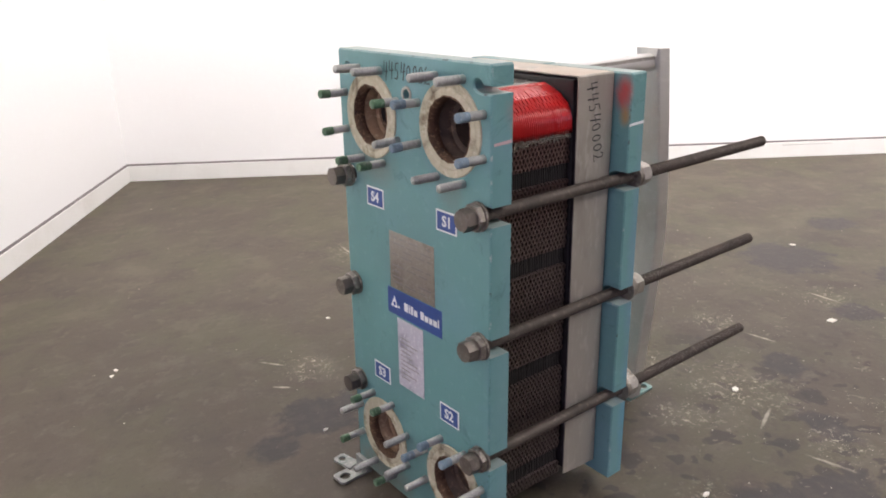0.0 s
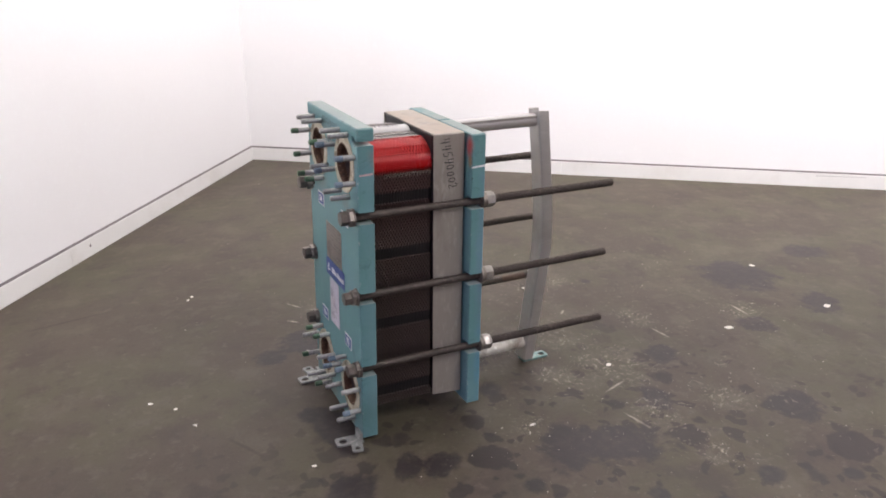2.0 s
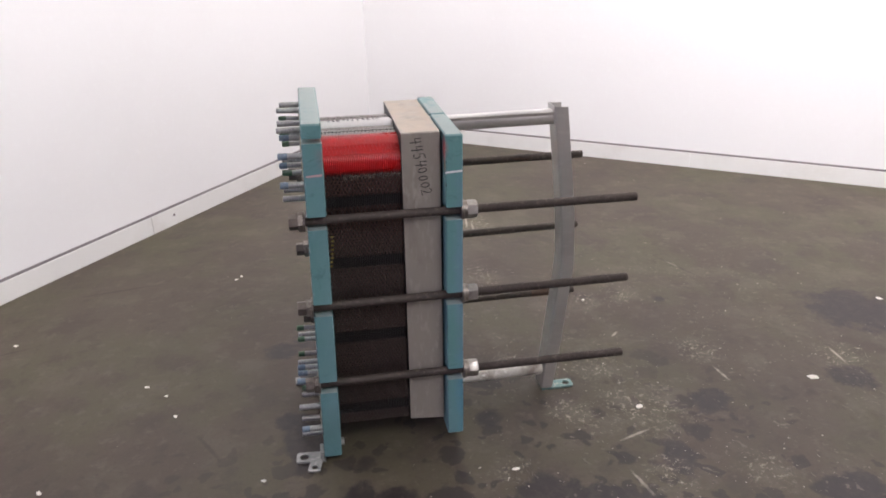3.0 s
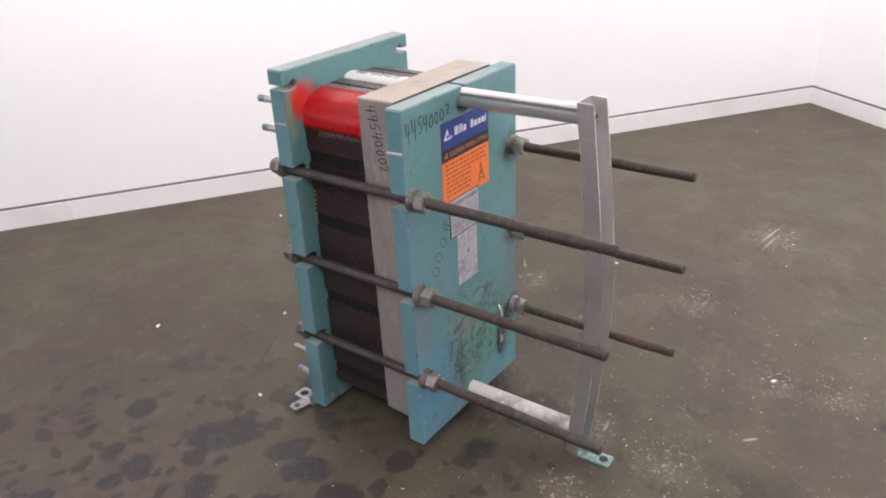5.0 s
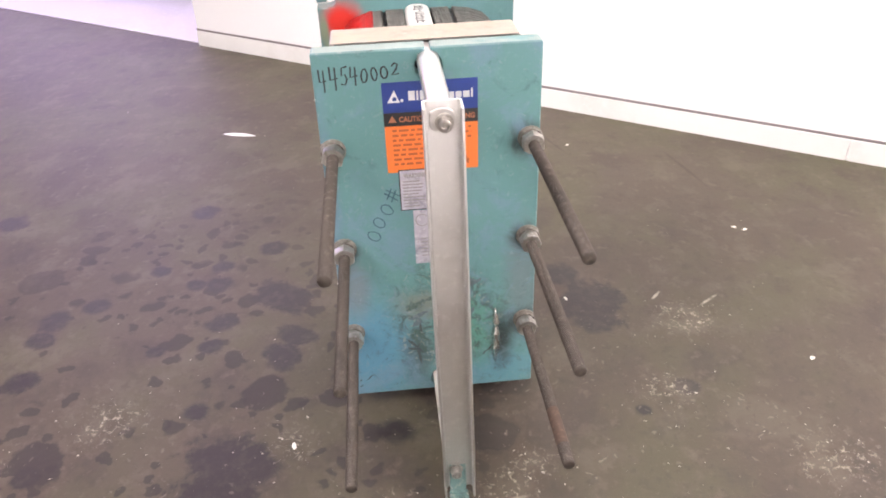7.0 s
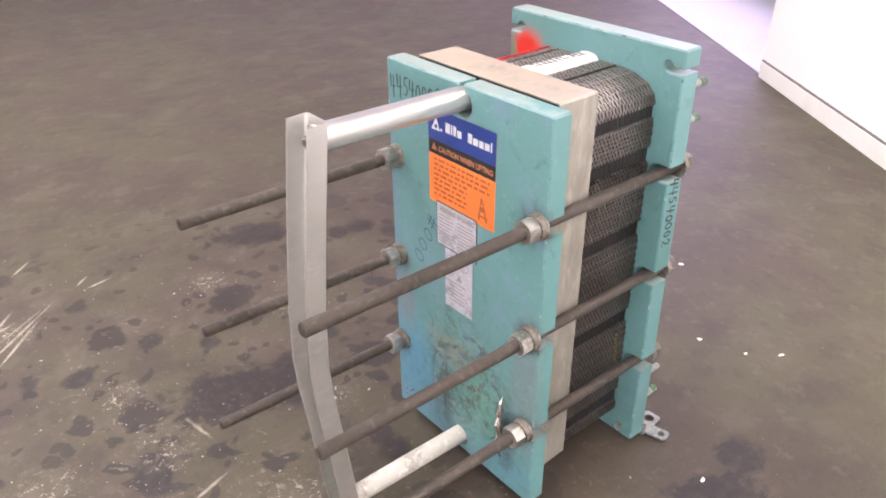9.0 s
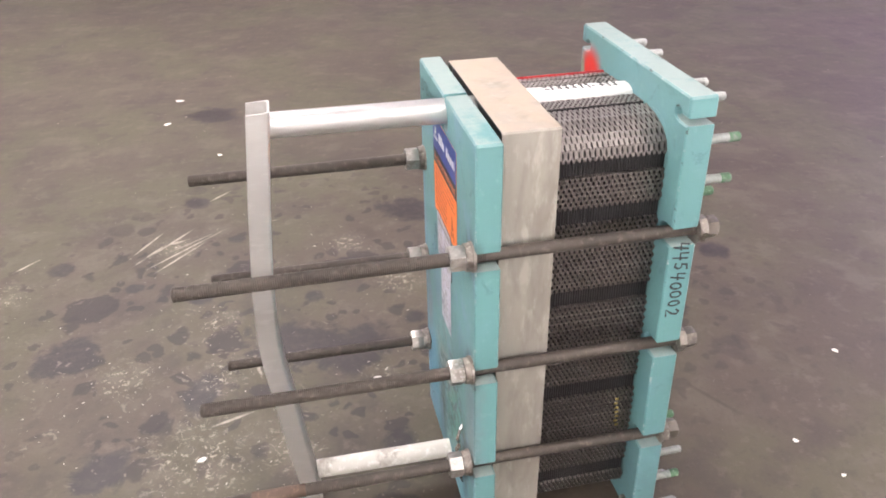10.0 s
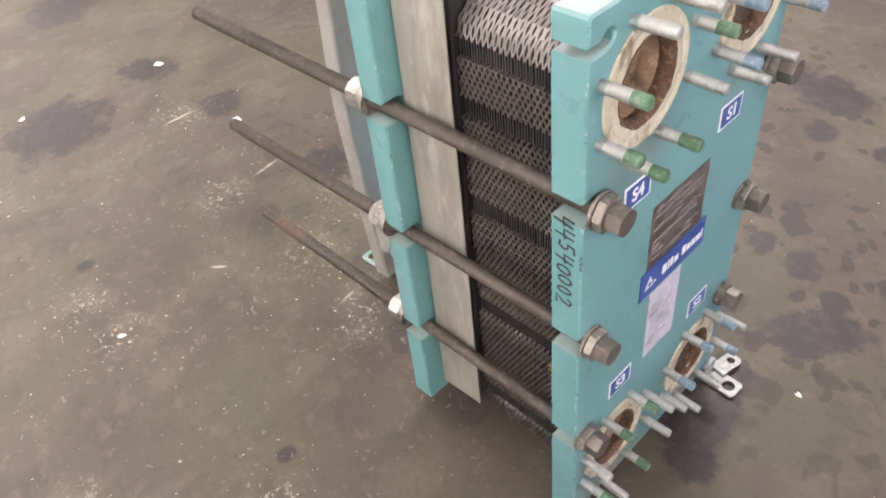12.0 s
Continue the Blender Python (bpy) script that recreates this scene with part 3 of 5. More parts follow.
def hexagon(bm, x0, x1, flats, m=Matrix(), turn=0.0):
    """A hexagonal prism along x with turned-down corners."""
    r = flats / math.sqrt(3)
    e = 0.12 * (x1 - x0)
    rows = ((x0, 0.90), (x0 + e, 1.0), (x1 - e, 1.0), (x1, 0.90))
    rings = []
    for x, s in rows:
        ring = []
        for k in range(12):
            a = turn + 2 * math.pi * k / 12
            rr = r * (1.0 if k % 2 == 0 else math.cos(math.pi / 6))
            rr = min(rr, r * s * 0.985)
            ring.append(bm.verts.new(m @ Vector((x, rr * math.cos(a), rr * math.sin(a)))))
        rings.append(ring)
    for a, b in zip(rings, rings[1:]):
        for i in range(12):
            bm.faces.new((a[i], a[(i + 1) % 12], b[(i + 1) % 12], b[i]))
    bm.faces.new(rings[0])
    bm.faces.new(rings[-1])
    return bm


def sheet(points, thick=0.0006):
    """A thin flat patch from corners in order, raised by its thickness along its normal."""
    bm = bmesh.new()
    pts = [Vector(p) for p in points]
    nrm = (pts[1] - pts[0]).cross(pts[2] - pts[0]).normalized()
    a = [bm.verts.new(p) for p in pts]
    b = [bm.verts.new(p + nrm * thick) for p in pts]
    bm.faces.new(a)
    bm.faces.new(b)
    n = len(pts)
    for i in range(n):
        bm.faces.new((a[i], a[(i + 1) % n], b[(i + 1) % n], b[i]))
    return bm


def front_patch(y0, y1, z0, z1, thick=0.0008, x=0.0, slant=0.0):
    """A label on a face that looks along -x."""
    a, b = max(y0, y1), min(y0, y1)
    return sheet([(x, a, z0), (x, b, z0 + slant), (x, b, z1 + slant), (x, a, z1)], thick)


def back_patch(y0, y1, z0, z1, thick=0.0008, x=0.43):
    """A label on a face that looks along +x; y0 < y1."""
    return sheet([(x, y0, z0), (x, y1, z0), (x, y1, z1), (x, y0, z1)], thick)


def writing(name, text, size, m, material, parent, label="", shear=0.0, bold=0.0, gap=1.0, width=None, height=None):
    """Letters in the built-in font, as a mesh; m lays the letters' plane (x along the line, y up)."""
    data = bpy.data.curves.new(name, "FONT")
    data.body, data.size, data.shear, data.space_character = text, size, shear, gap
    data.align_x, data.align_y = "CENTER", "CENTER"
    data.extrude, data.offset, data.resolution_u = 0.0003, bold, 3
    ob = bpy.data.objects.new(name, data)
    scene.collection.objects.link(ob)
    bpy.context.view_layer.update()
    mesh = bpy.data.meshes.new_from_object(ob.evaluated_get(bpy.context.evaluated_depsgraph_get()))
    bpy.data.objects.remove(ob)
    mesh.name = name
    xs, ys = [v.co.x for v in mesh.vertices], [v.co.y for v in mesh.vertices]
    cx, cy = (min(xs) + max(xs)) / 2, (min(ys) + max(ys)) / 2
    fx = width / (max(xs) - min(xs)) if width else 1.0
    fy = height / (max(ys) - min(ys)) if height else 1.0
    mesh.transform(Matrix.Diagonal((fx, fy, 1, 1)) @ Matrix.Translation((-cx, -cy, 0)))
    mesh.materials.clear()
    mesh.materials.append(material)
    made = new(name, mesh)
    made.parent = parent
    made.matrix_basis = m
    if label:
        tagged(made, label)
    return made


def facing(origin, right, up):
    r, u = Vector(right).normalized(), Vector(up).normalized()
    n = r.cross(u)
    return Matrix.Translation(origin) @ Matrix(((r.x, u.x, n.x, 0), (r.y, u.y, n.y, 0), (r.z, u.z, n.z, 0), (0, 0, 0, 1)))


def on_front(y, z, x=-0.0012):
    return facing((x, y, z), (0, -1, 0), (0, 0, 1))


def on_back(y, z, x=0.4312):
    return facing((x, y, z), (0, 1, 0), (0, 0, 1))


PEN = {
    "4": [[(0.10, 1.0), (0.05, 0.45), (0.75, 0.5)], [(0.62, 0.95), (0.5, 0.0)]],
    "5": [[(0.75, 1.0), (0.2, 0.95), (0.15, 0.55), (0.5, 0.6), (0.7, 0.35), (0.5, 0.05), (0.1, 0.1)]],
    "0": [[(0.4 + 0.33 * math.sin(a), 0.45 + 0.42 * math.cos(a)) for a in [k * math.pi / 5 + 0.3 for k in range(11)]]],
    "2": [[(0.05, 0.8), (0.3, 1.0), (0.65, 0.85), (0.55, 0.5), (0.05, 0.05), (0.8, 0.08)]],
    "#": [[(0.2, 0.0), (0.3, 1.0)], [(0.55, 0.0), (0.6, 1.0)], [(0.0, 0.35), (0.8, 0.4)], [(0.05, 0.7), (0.8, 0.72)]],
}


def handwriting(name, text, m, width, height, pen, material, parent, label, seed=1, taper=0.0):
    """Digits drawn with a pen: flat strokes of the pen's width, uneven in size and slope."""
    rnd = random.Random(seed)
    bm = bmesh.new()
    step = width / len(text)
    for k, ch in enumerate(text):
        fx, fy = step * rnd.uniform(0.82, 0.96), height * rnd.uniform(0.86, 1.0) * (1 + taper * (0.5 - k / len(text)))
        ox, oy, lean = -width / 2 + k * step + rnd.uniform(-0.05, 0.05) * step, -height / 2 + rnd.uniform(-0.06, 0.06) * height + (height - fy) * 0.7, rnd.uniform(0.0, 0.2)
        for stroke in PEN[ch]:
            pts = [Vector((ox + fx * (x + lean * y + rnd.uniform(-0.03, 0.03)), oy + fy * y, 0.0)) for x, y in stroke]
            prev = None
            for i, p in enumerate(pts):
                d = (pts[min(i + 1, len(pts) - 1)] - pts[max(i - 1, 0)]).normalized()
                n = Vector((-d.y, d.x, 0)) * pen / 2 * rnd.uniform(0.8, 1.15)
                e = d * pen * 0.4 * (-1 if i == 0 else 1 if i == len(pts) - 1 else 0)
                row = (bm.verts.new(p + n + e), bm.verts.new(p - n + e))
                if prev:
                    bm.faces.new((prev[0], row[0], row[1], prev[1]))
                prev = row
    made = part(name, bm, material, parent, label)
    made.matrix_basis = m
    return made


# ------------------------------------------------------------------ the room
def room_box(name, u0, u1, v0, v1, z0, z1, material, label, category, kind="structure"):
    bm = bmesh.new()
    box(bm, u0, u1, v0, v1, z0, z1)
    ob = new(name, finish(name, bm, material))
    ob.matrix_world = ROOM
    return tagged(ob, label, category, kind=kind)


bm = bmesh.new()
box(bm, -16, 16, -16, 16, -0.2, 0.0)
floor = tagged(new("floor", finish("floor", bm, M_floor)), "worn dark brown-grey floor with oily patches and scrapes", "floor", kind="structure")

T = 0.16
room_box("wall_north", -T, LONG + T, WIDE, WIDE + T, 0, HIGH, M_wall, "plain white painted warehouse wall", "wall")
room_box("wall_east", -T, 0, -T, WIDE, 0, HIGH, M_wall, "white painted wall behind the heat exchanger", "wall")
room_box("wall_west", LONG, LONG + T, -T, WIDE, 0, HIGH, M_wall, "plain white painted warehouse wall", "wall")
south = room_box("wall_south", -0.05, DOOR_FROM, -T, 0, 0, HIGH, M_wall, "white painted wall ending at a wide opening", "wall")
bm = bmesh.new()
box(bm, DOOR_FROM, DOOR_TO, -T, 0, DOOR_HIGH, HIGH)
lintel = new("lintel", finish("lintel", bm, M_wall))
lintel.parent = south
bm = bmesh.new()
box(bm, DOOR_TO, LONG, -T, 0, 0, HIGH)
jamb = new("wall_piece", finish("wall_piece", bm, M_wall))
jamb.parent = south
room_box("ceiling", -T, LONG + T, -T, WIDE + T, HIGH, HIGH + 0.15, M_ceiling, "plain white ceiling", "ceiling")
room_box("pavement", DOOR_FROM - 6, DOOR_TO + 6, -9.0, -0.02, -0.15, 0.006, M_apron, "pale concrete floor beyond the wide opening", "floor")


def skirting(name, u0, u1, v0, v1, ends, label):
    bm = bmesh.new()
    for a, b in ends:
        if u1 - u0 > v1 - v0:
            box(bm, a, b, v0, v1, 0.0, 0.096, 0.0025)
        else:
            box(bm, u0, u1, a, b, 0.0, 0.096, 0.0025)
    ob = new(name, finish(name, bm, M_skirt))
    ob.matrix_world = ROOM
    return tagged(ob, label, "baseboard", kind="structure")


east_board = skirting("baseboard", 0.0, 0.012, 0.012, WIDE, ((0.012, 2.38), (2.383, 4.8), (4.803, 7.2), (7.203, WIDE)), "scuffed low white skirting board along the wall")
south_board = skirting("baseboard", 0.0, DOOR_FROM, 0.0, 0.012, ((0.0, 2.248), (2.252, 4.31), (4.314, DOOR_FROM)), "scuffed low white skirting board along the wall")
part("scuff_mark", sheet([(0.0122, 4.97, 0.072), (0.0122, 5.08, 0.070), (0.0122, 5.15, 0.091), (0.0122, 4.89, 0.091)], 0.0004), M_scuff, east_board, "grey scuff on the board's upper edge")
part("scuff_mark", sheet([(0.0122, 4.1, 0.076), (0.0122, 4.42, 0.079), (0.0122, 4.42, 0.082), (0.0122, 4.1, 0.081)], 0.0004), M_scuff, east_board)
part("scuff_mark", sheet([(2.087, 0.0122, 0.064), (2.10, 0.0122, 0.062), (2.098, 0.0122, 0.049), (2.085, 0.0122, 0.05)], 0.0004), M_gap, south_board, "small dark knock in the board")
room_box("trim", 0.0, 0.007, 0.007, WIDE, 0.0965, 0.1075, M_gap, "dark gap above the skirting board", "trim")
room_box("trim", 0.0, DOOR_FROM, 0.0, 0.007, 0.0965, 0.1075, M_gap, "dark gap above the skirting board", "trim")

# ------------------------------------------------------------------ the plate heat exchanger
machine = new("plate_heat_exchanger")
machine.matrix_world = pose(0.0, -0.018, 0.0, 0, 0, 1.8)
tagged(machine, "teal plate heat exchanger with open ports standing on the floor", "heat exchanger")

BOLT_Z = (0.765, 0.508, 0.258)
HALF = 0.243
BOLT_Y = 0.217
PORTS = ((0.125, 0.903), (-0.130, 0.908), (0.125, 0.150), (-0.130, 0.150))


def notched(z0, z1, half, depth_y, top_slots=False, bar_slot=False):
    """The outline of an end plate: open bolt slots in both sides."""
    def side(sign):
        pts = []
        for z in sorted(BOLT_Z):
            r = 0.0185
            pts += [(half, z - r)]
            c = depth_y
            pts += [(c + r * math.cos(a), z + r * math.sin(a)) for a in [math.radians(d) for d in range(270, 89, -30)]]
            pts += [(half, z + r)]
        if top_slots:
            z, r = 0.988, 0.0065
            pts += [(half, z - r), (0.213, z - r)]
            pts += [(0.207 + 0.0105 * math.cos(a), z + 0.006 + 0.0105 * math.sin(a)) for a in [math.radians(d) for d in range(250, 20, -30)]]
            pts += [(0.220, z + r), (half, z + r)]
        return pts
    right = side(1)
    loop = [(half - 0.004, z0), (half, z0 + 0.004)] + right + [(half, z1 - 0.004), (half - 0.004, z1)]
    left = [(-y, z) for y, z in reversed(right)]
    if bar_slot:
        zc, r, s = 0.944, 0.029, 0.006
        loop += [(s, z1), (s, zc + r * 0.975)]
        loop += [(r * math.sin(a), zc + r * math.cos(a)) for a in [math.radians(d) for d in range(24, 337, 18)]]
        loop += [(-s, zc + r * 0.975), (-s, z1)]
    loop += [(-half + 0.004, z1), (-half, z1 - 0.004)] + left + [(-half, z0 + 0.004), (-half + 0.004, z0)]
    return loop


def leaning(degrees, along=0.0):
    """A part's pose: its top tips towards the rods' free ends, about its mid height."""
    return Matrix.Translation((along, 0, 0.5)) @ pose(0, 0, 0, 0, degrees, 0) @ Matrix.Translation((0, 0, -0.5))


# front (frame) plate with four ports
outline = notched(0.014, 1.032, HALF, BOLT_Y - 0.004, top_slots=True)
bm = slab([outline] + [circle(y, z, 0.064, 32, clockwise=True) for y, z in PORTS] + [circle(0.0, 0.958, 0.010, 16, clockwise=True)], 0.0, 0.052)
frame_plate = part("frame_plate", bm, M_front, machine, "thick teal front plate with four flanged ports")
frame_plate.matrix_basis = leaning(1.1)

# lifting hole rim
bm = bmesh.new()
lathe(bm, [(0.0, 0.010), (-0.0015, 0.0105), (-0.0015, 0.0155), (0.0, 0.016)], 24, Matrix.Translation((0, 0.0, 0.958)), False, False)
part("hole_rim", bm, M_zinc, frame_plate, "bare worn rim of the lifting hole", 40)

# ports
RING = [(0.0, 0.089), (-0.0028, 0.0875), (-0.0032, 0.076), (-0.0022, 0.0745), (-0.0032, 0.073), (-0.0028, 0.0605), (0.006, 0.0575)]
BORE = [(0.006, 0.0575), (0.03, 0.0565), (0.034, 0.053), (0.046, 0.0525), (0.0475, 0.041), (0.12, 0.0405), (0.2, 0.039)]
STUD_R = 0.101
G, B = "green", "blue"
TIPS = (
    (G, None, None, G, None, G, G, G),
    (B, None, None, B, B, None, None, B),
    (None, G, G, None, None, G, None, G),
    (B, B, B, None, B, None, None, None),
)
for n, (py, pz) in enumerate(PORTS):
    at = Matrix.Translation((0, py, pz))
    bm = bmesh.new()
    lathe(bm, RING, 48, at, False, False)
    ring = part("port_liner", bm, M_rubber, frame_plate, "beige rubber port liner with brown stains", 40)
    bm = bmesh.new()
    lathe(bm, [(0.0478, 0.0415), (0.0523, 0.0415), (0.0523, 0.068), (0.0478, 0.068)], 48, at, False, False)
    part("port_seat", bm, M_front, ring)
    bm = bmesh.new()
    rnd = random.Random(40 + n)
    turns = 60
    rows, w0, w1 = [], 0.0, 0.0
    for k in range(turns):
        w0 = 0.6 * w0 + rnd.uniform(-0.0016, 0.0016)
        w1 = 0.6 * w1 + rnd.uniform(-0.0022, 0.0018)
        a = 2 * math.pi * k / turns
        rows.append([bm.verts.new((x, py + r * math.cos(a), pz + r * math.sin(a))) for x, r in ((-0.0026, 0.0625 + w0), (-0.0036 - abs(w0) * 0.4, 0.060 + w0), (0.001, 0.0560 + w1), (0.010, 0.0545 + w1), (0.020, 0.0562))])
    for k in range(turns):
        for i in range(4):
            bm.faces.new((rows[k][i], rows[k][i + 1], rows[(k + 1) % turns][i + 1], rows[(k + 1) % turns][i]))
    part("rust_crust", bm, M_crust, ring, "flaking dark rust round the port's mouth", 60)
    bm = bmesh.new()
    lathe(bm, BORE, 48, at, False, True)
    part("port_bore", bm, M_port if n in (0, 2) else M_bore, ring, "rust-brown stained bore of the port", 40)
    for k in range(8):
        a = math.radians(22.5 + 45 * k)
        sy, sz = py + STUD_R * math.cos(a), pz + STUD_R * math.sin(a)
        rnd = random.Random(n * 8 + k)
        long = 0.060 + rnd.uniform(-0.004, 0.004)
        lean = pose(0, sy, sz, 0, rnd.uniform(-1.2, 1.2), rnd.uniform(-1.2, 1.2))
        bm = bmesh.new()
        prof = [(0.004, 0.0082), (-0.010, 0.0082)]
        x = -0.010
        while x > -long + 0.006:
            prof += [(x - 0.001, 0.0086), (x - 0.002, 0.0079)]
            x -= 0.002
        prof += [(-long, 0.0078), (-long - 0.0015, 0.0062)]
        lathe(bm, prof, 14, lean, True, True)
        stud = part("stud", bm, M_stud, frame_plate, "", 60)
        tip = TIPS[n][k]
        worn = rnd.uniform(0.018, 0.027)
        if tip:
            bm = bmesh.new()
            r0 = 0.0090
            lathe(bm, [(-long + worn, r0), (-long, r0), (-long - 0.0022, 0.0068)], 14, lean, False, True)
            part("paint_tip", bm, M_greentip if tip == "green" else M_bluetip, stud, f"chipped {tip} paint on the stud's end", 40)

# pressure plate
outline = notched(0.047, 0.985, HALF, BOLT_Y - 0.004, bar_slot=True)
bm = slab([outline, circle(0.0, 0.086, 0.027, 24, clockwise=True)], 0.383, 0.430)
pressure_plate = part("pressure_plate", bm, M_back, machine, "teal pressure plate with stickers, dirt and scrapes")
pressure_plate.matrix_basis = leaning(0.55, -0.009)

# stainless cover bent over the end of the plate pack
bm = bmesh.new()
E_HALF, E_TOP, TH = 0.204, 0.985, 0.0025
prof = [(-E_HALF, 0.088), (-E_HALF, E_TOP - 0.003), (-E_HALF + 0.003, E_TOP), (E_HALF - 0.003, E_TOP), (E_HALF, E_TOP - 0.003), (E_HALF, 0.088)]
inner = [(-E_HALF + TH, 0.088), (-E_HALF + TH, E_TOP - TH), (E_HALF - TH, E_TOP - TH), (E_HALF - TH, 0.088)]
loop = prof + inner[::-1]
rows = []
for x in (0.264, 0.3675):
    rows.append([bm.verts.new((x, y + (0.004 if z < 0.1 and y < 0 else 0) , z - (0.008 if z < 0.1 and x > 0.3 else 0))) for y, z in loop])
n = len(loop)
for i in range(n):
    bm.faces.new((rows[0][i], rows[0][(i + 1) % n], rows[1][(i + 1) % n], rows[1][i]))
for row in rows:
    edges = [bm.edges.get((row[i], row[(i + 1) % n])) for i in range(n)]
    bmesh.ops.triangle_fill(bm, use_beauty=True, use_dissolve=False, edges=edges)
cover = part("cover_band", bm, M_steel, machine, "brushed stainless sheet bent over the plate pack")
cover.matrix_basis = leaning(0.4)
bm = bmesh.new()
box(bm, 0.268, 0.3655, -0.19, 0.19, 0.094, 0.976, 0.004)
part("packing_block", bm, M_gasket, machine, "dark block behind the stainless sheet")

# plate pack: pressed plates with wavy rims that meet their neighbours
PITCH, COUNT, FIRST = 0.0050, 41, 0.0575
BANDS = ((0.877, 0.912), (0.780, 0.819), (0.600, 0.642), (0.362, 0.408), (0.118, 0.162))


def rim_path():
    """Half the rim from the bar slot at the top down the side to the foot: y, z, inward normal, wave length, swing, recess, thickness, bare depth."""
    pts = []
    top, y1, z2, half, low = 0.968, 0.085, 0.912, 0.188, 0.092
    step = 0.0025
    y = 0.034
    while y < y1:
        groove = y > y1 - 0.007
        pts.append((y, top, 0.0, -1.0, 0.0150, 0.0 if groove else 0.0014, 0.006 if groove else 0.0, 0.0026 if groove else 0.0043, 0.0030))
        y += step
    slope = [(y1 + 0.002, top), (0.128, top - 0.005), (0.162, top - 0.018), (0.181, top - 0.036), (half, z2)]
    for n, ((ya, za), (yb, zb)) in enumerate(zip(slope, slope[1:])):
        ln = math.hypot(yb - ya, zb - za)
        k = max(2, round(ln / 0.0037))
        ny, nz = (zb - za) / ln, -(yb - ya) / ln
        for i in range(k):
            f = i / k
            thick = 0.0049 if n < 3 else 0.0049 - 0.0014 * f
            pts.append((ya + f * (yb - ya), za + f * (zb - za), ny, nz, 0.028, 0.0012, 0.0, thick, 0.004))
    z = z2
    while z > low:
        dark = any(a + 0.004 <= z <= b - 0.004 for a, b in BANDS)
        lip = z > 0.905
        pts.append((half, z, -1.0, 0.0, 0.0185, 0.0 if dark else 0.0021, 0.006 if dark else 0.0, 0.0029 if dark else 0.0047, 0.003 if lip else 0.0026))
        z -= step
    return pts


def pressed_plate(phase):
    bm = bmesh.new()
    path = rim_path()
    deep = 0.032
    for sign in (1, -1):
        s, prev, last = 0.0, None, None
        for y, z, ny, nz, wave, swing, recess, thick, bare in path:
            if last is not None:
                s += math.hypot(y - last[0], z - last[1]) / wave
            last = (y, z)
            t = (s + phase) % 1.0
            tri = max(-1.0, min(1.0, 1.5 * (4 * abs(t - 0.5) - 1)))
            x = swing * tri
            yo, zo = y + ny * recess, z + nz * recess
            yi, zi = y + ny * deep, z + nz * deep
            ym, zm = y + ny * (recess + bare), z + nz * (recess + bare)
            h = thick / 2
            row = [bm.verts.new((x + a, sign * b, c)) for a, b, c in ((-h, yi, zi), (-h, ym, zm), (-h * 0.85, yo, zo), (h * 0.85, yo, zo), (h, ym, zm), (h, yi, zi))]
            if prev:
                for a in range(5):
                    f = bm.faces.new((prev[a], prev[a + 1], row[a + 1], row[a]))
                    if recess or a in (0, 4):
                        f.material_index = 2
                    elif sign < 0 and z > 0.880 and y > 0.112:
                        f.material_index = 3 if z < 0.899 and phase else 1
            prev = row
    return bm


meshes = [finish("heat_transfer_plate", pressed_plate(ph), [M_plate, M_red, M_gasket, M_foil]) for ph in (0.0, 0.5)]
pack = new("plate_pack")
pack.parent = machine
pack.matrix_basis = leaning(0.6)
tagged(pack, "stack of pressed steel plates, one top corner painted red")
for k in range(COUNT):
    o = new("heat_transfer_plate", meshes[k % 2])
    o.parent = pack
    o.location = (FIRST + k * PITCH, random.Random(k).uniform(-0.0006, 0.0006), random.Random(k + 99).uniform(-0.0006, 0.0006))

# black gaskets between the plates, set back from the rims
half_loop = [(0.034, 0.946), (0.085, 0.946), (0.122, 0.938), (0.142, 0.927), (0.156, 0.912), (0.162, 0.898), (0.162, 0.098)]
loop = [(-y, z) for y, z in half_loop] + [(y, z) for y, z in reversed(half_loop)]
bm = bmesh.new()
rows = [[bm.verts.new((x, y, z)) for y, z in loop] for x in (0.0555, 0.2625)]
for i in range(len(loop)):
    j = (i + 1) % len(loop)
    bm.faces.new((rows[0][i], rows[0][j], rows[1][j], rows[1][i]))
part("gasket", bm, M_gasket, pack, "black rubber gaskets between the plates")

# red paint lying across the corner of the pack: glossy on the slope, combed along both rims
bm = bmesh.new()
line = [(0.108, 0.9645), (0.114, 0.9640), (0.119, 0.9620), (0.128, 0.9600), (0.141, 0.9545), (0.152, 0.9495), (0.156, 0.9465), (0.163, 0.9415), (0.176, 0.930), (0.184, 0.9175), (0.1885, 0.907), (0.1895, 0.899), (0.1897, 0.889), (0.1895, 0.880)]
rnd = random.Random(5)
cols = 41 * 4
grid = []
for i in range(cols + 1):
    x = 0.0575 + (0.2625 - 0.0575) * i / cols
    tooth = (0, 1, 1, 0)[i % 4]
    col = []
    for j, (y, z) in enumerate(line):
        comb = 1.0 if j < 3 or j > 9 else 0.12
        w = (0.0013 if tooth else -0.0012) * comb + rnd.uniform(-0.0002, 0.0002)
        drop = 0.0
        if j >= len(line) - 2:
            drop = (rnd.uniform(-0.006, 0.001) if tooth else 0.006) * (j - len(line) + 3) / 2
        col.append(bm.verts.new((x, -(y + 0.0022 + w), z + (0.0022 + w) * (1.0 if j < 10 else 0.0) + drop)))
    grid.append(col)
for i in range(cols):
    for j in range(len(line) - 1):
        bm.faces.new((grid[i][j], grid[i + 1][j], grid[i + 1][j + 1], grid[i][j + 1]))
coat = part("paint_coat", bm, M_red, pack, "thick glossy red spray paint over the plate corner", 40)
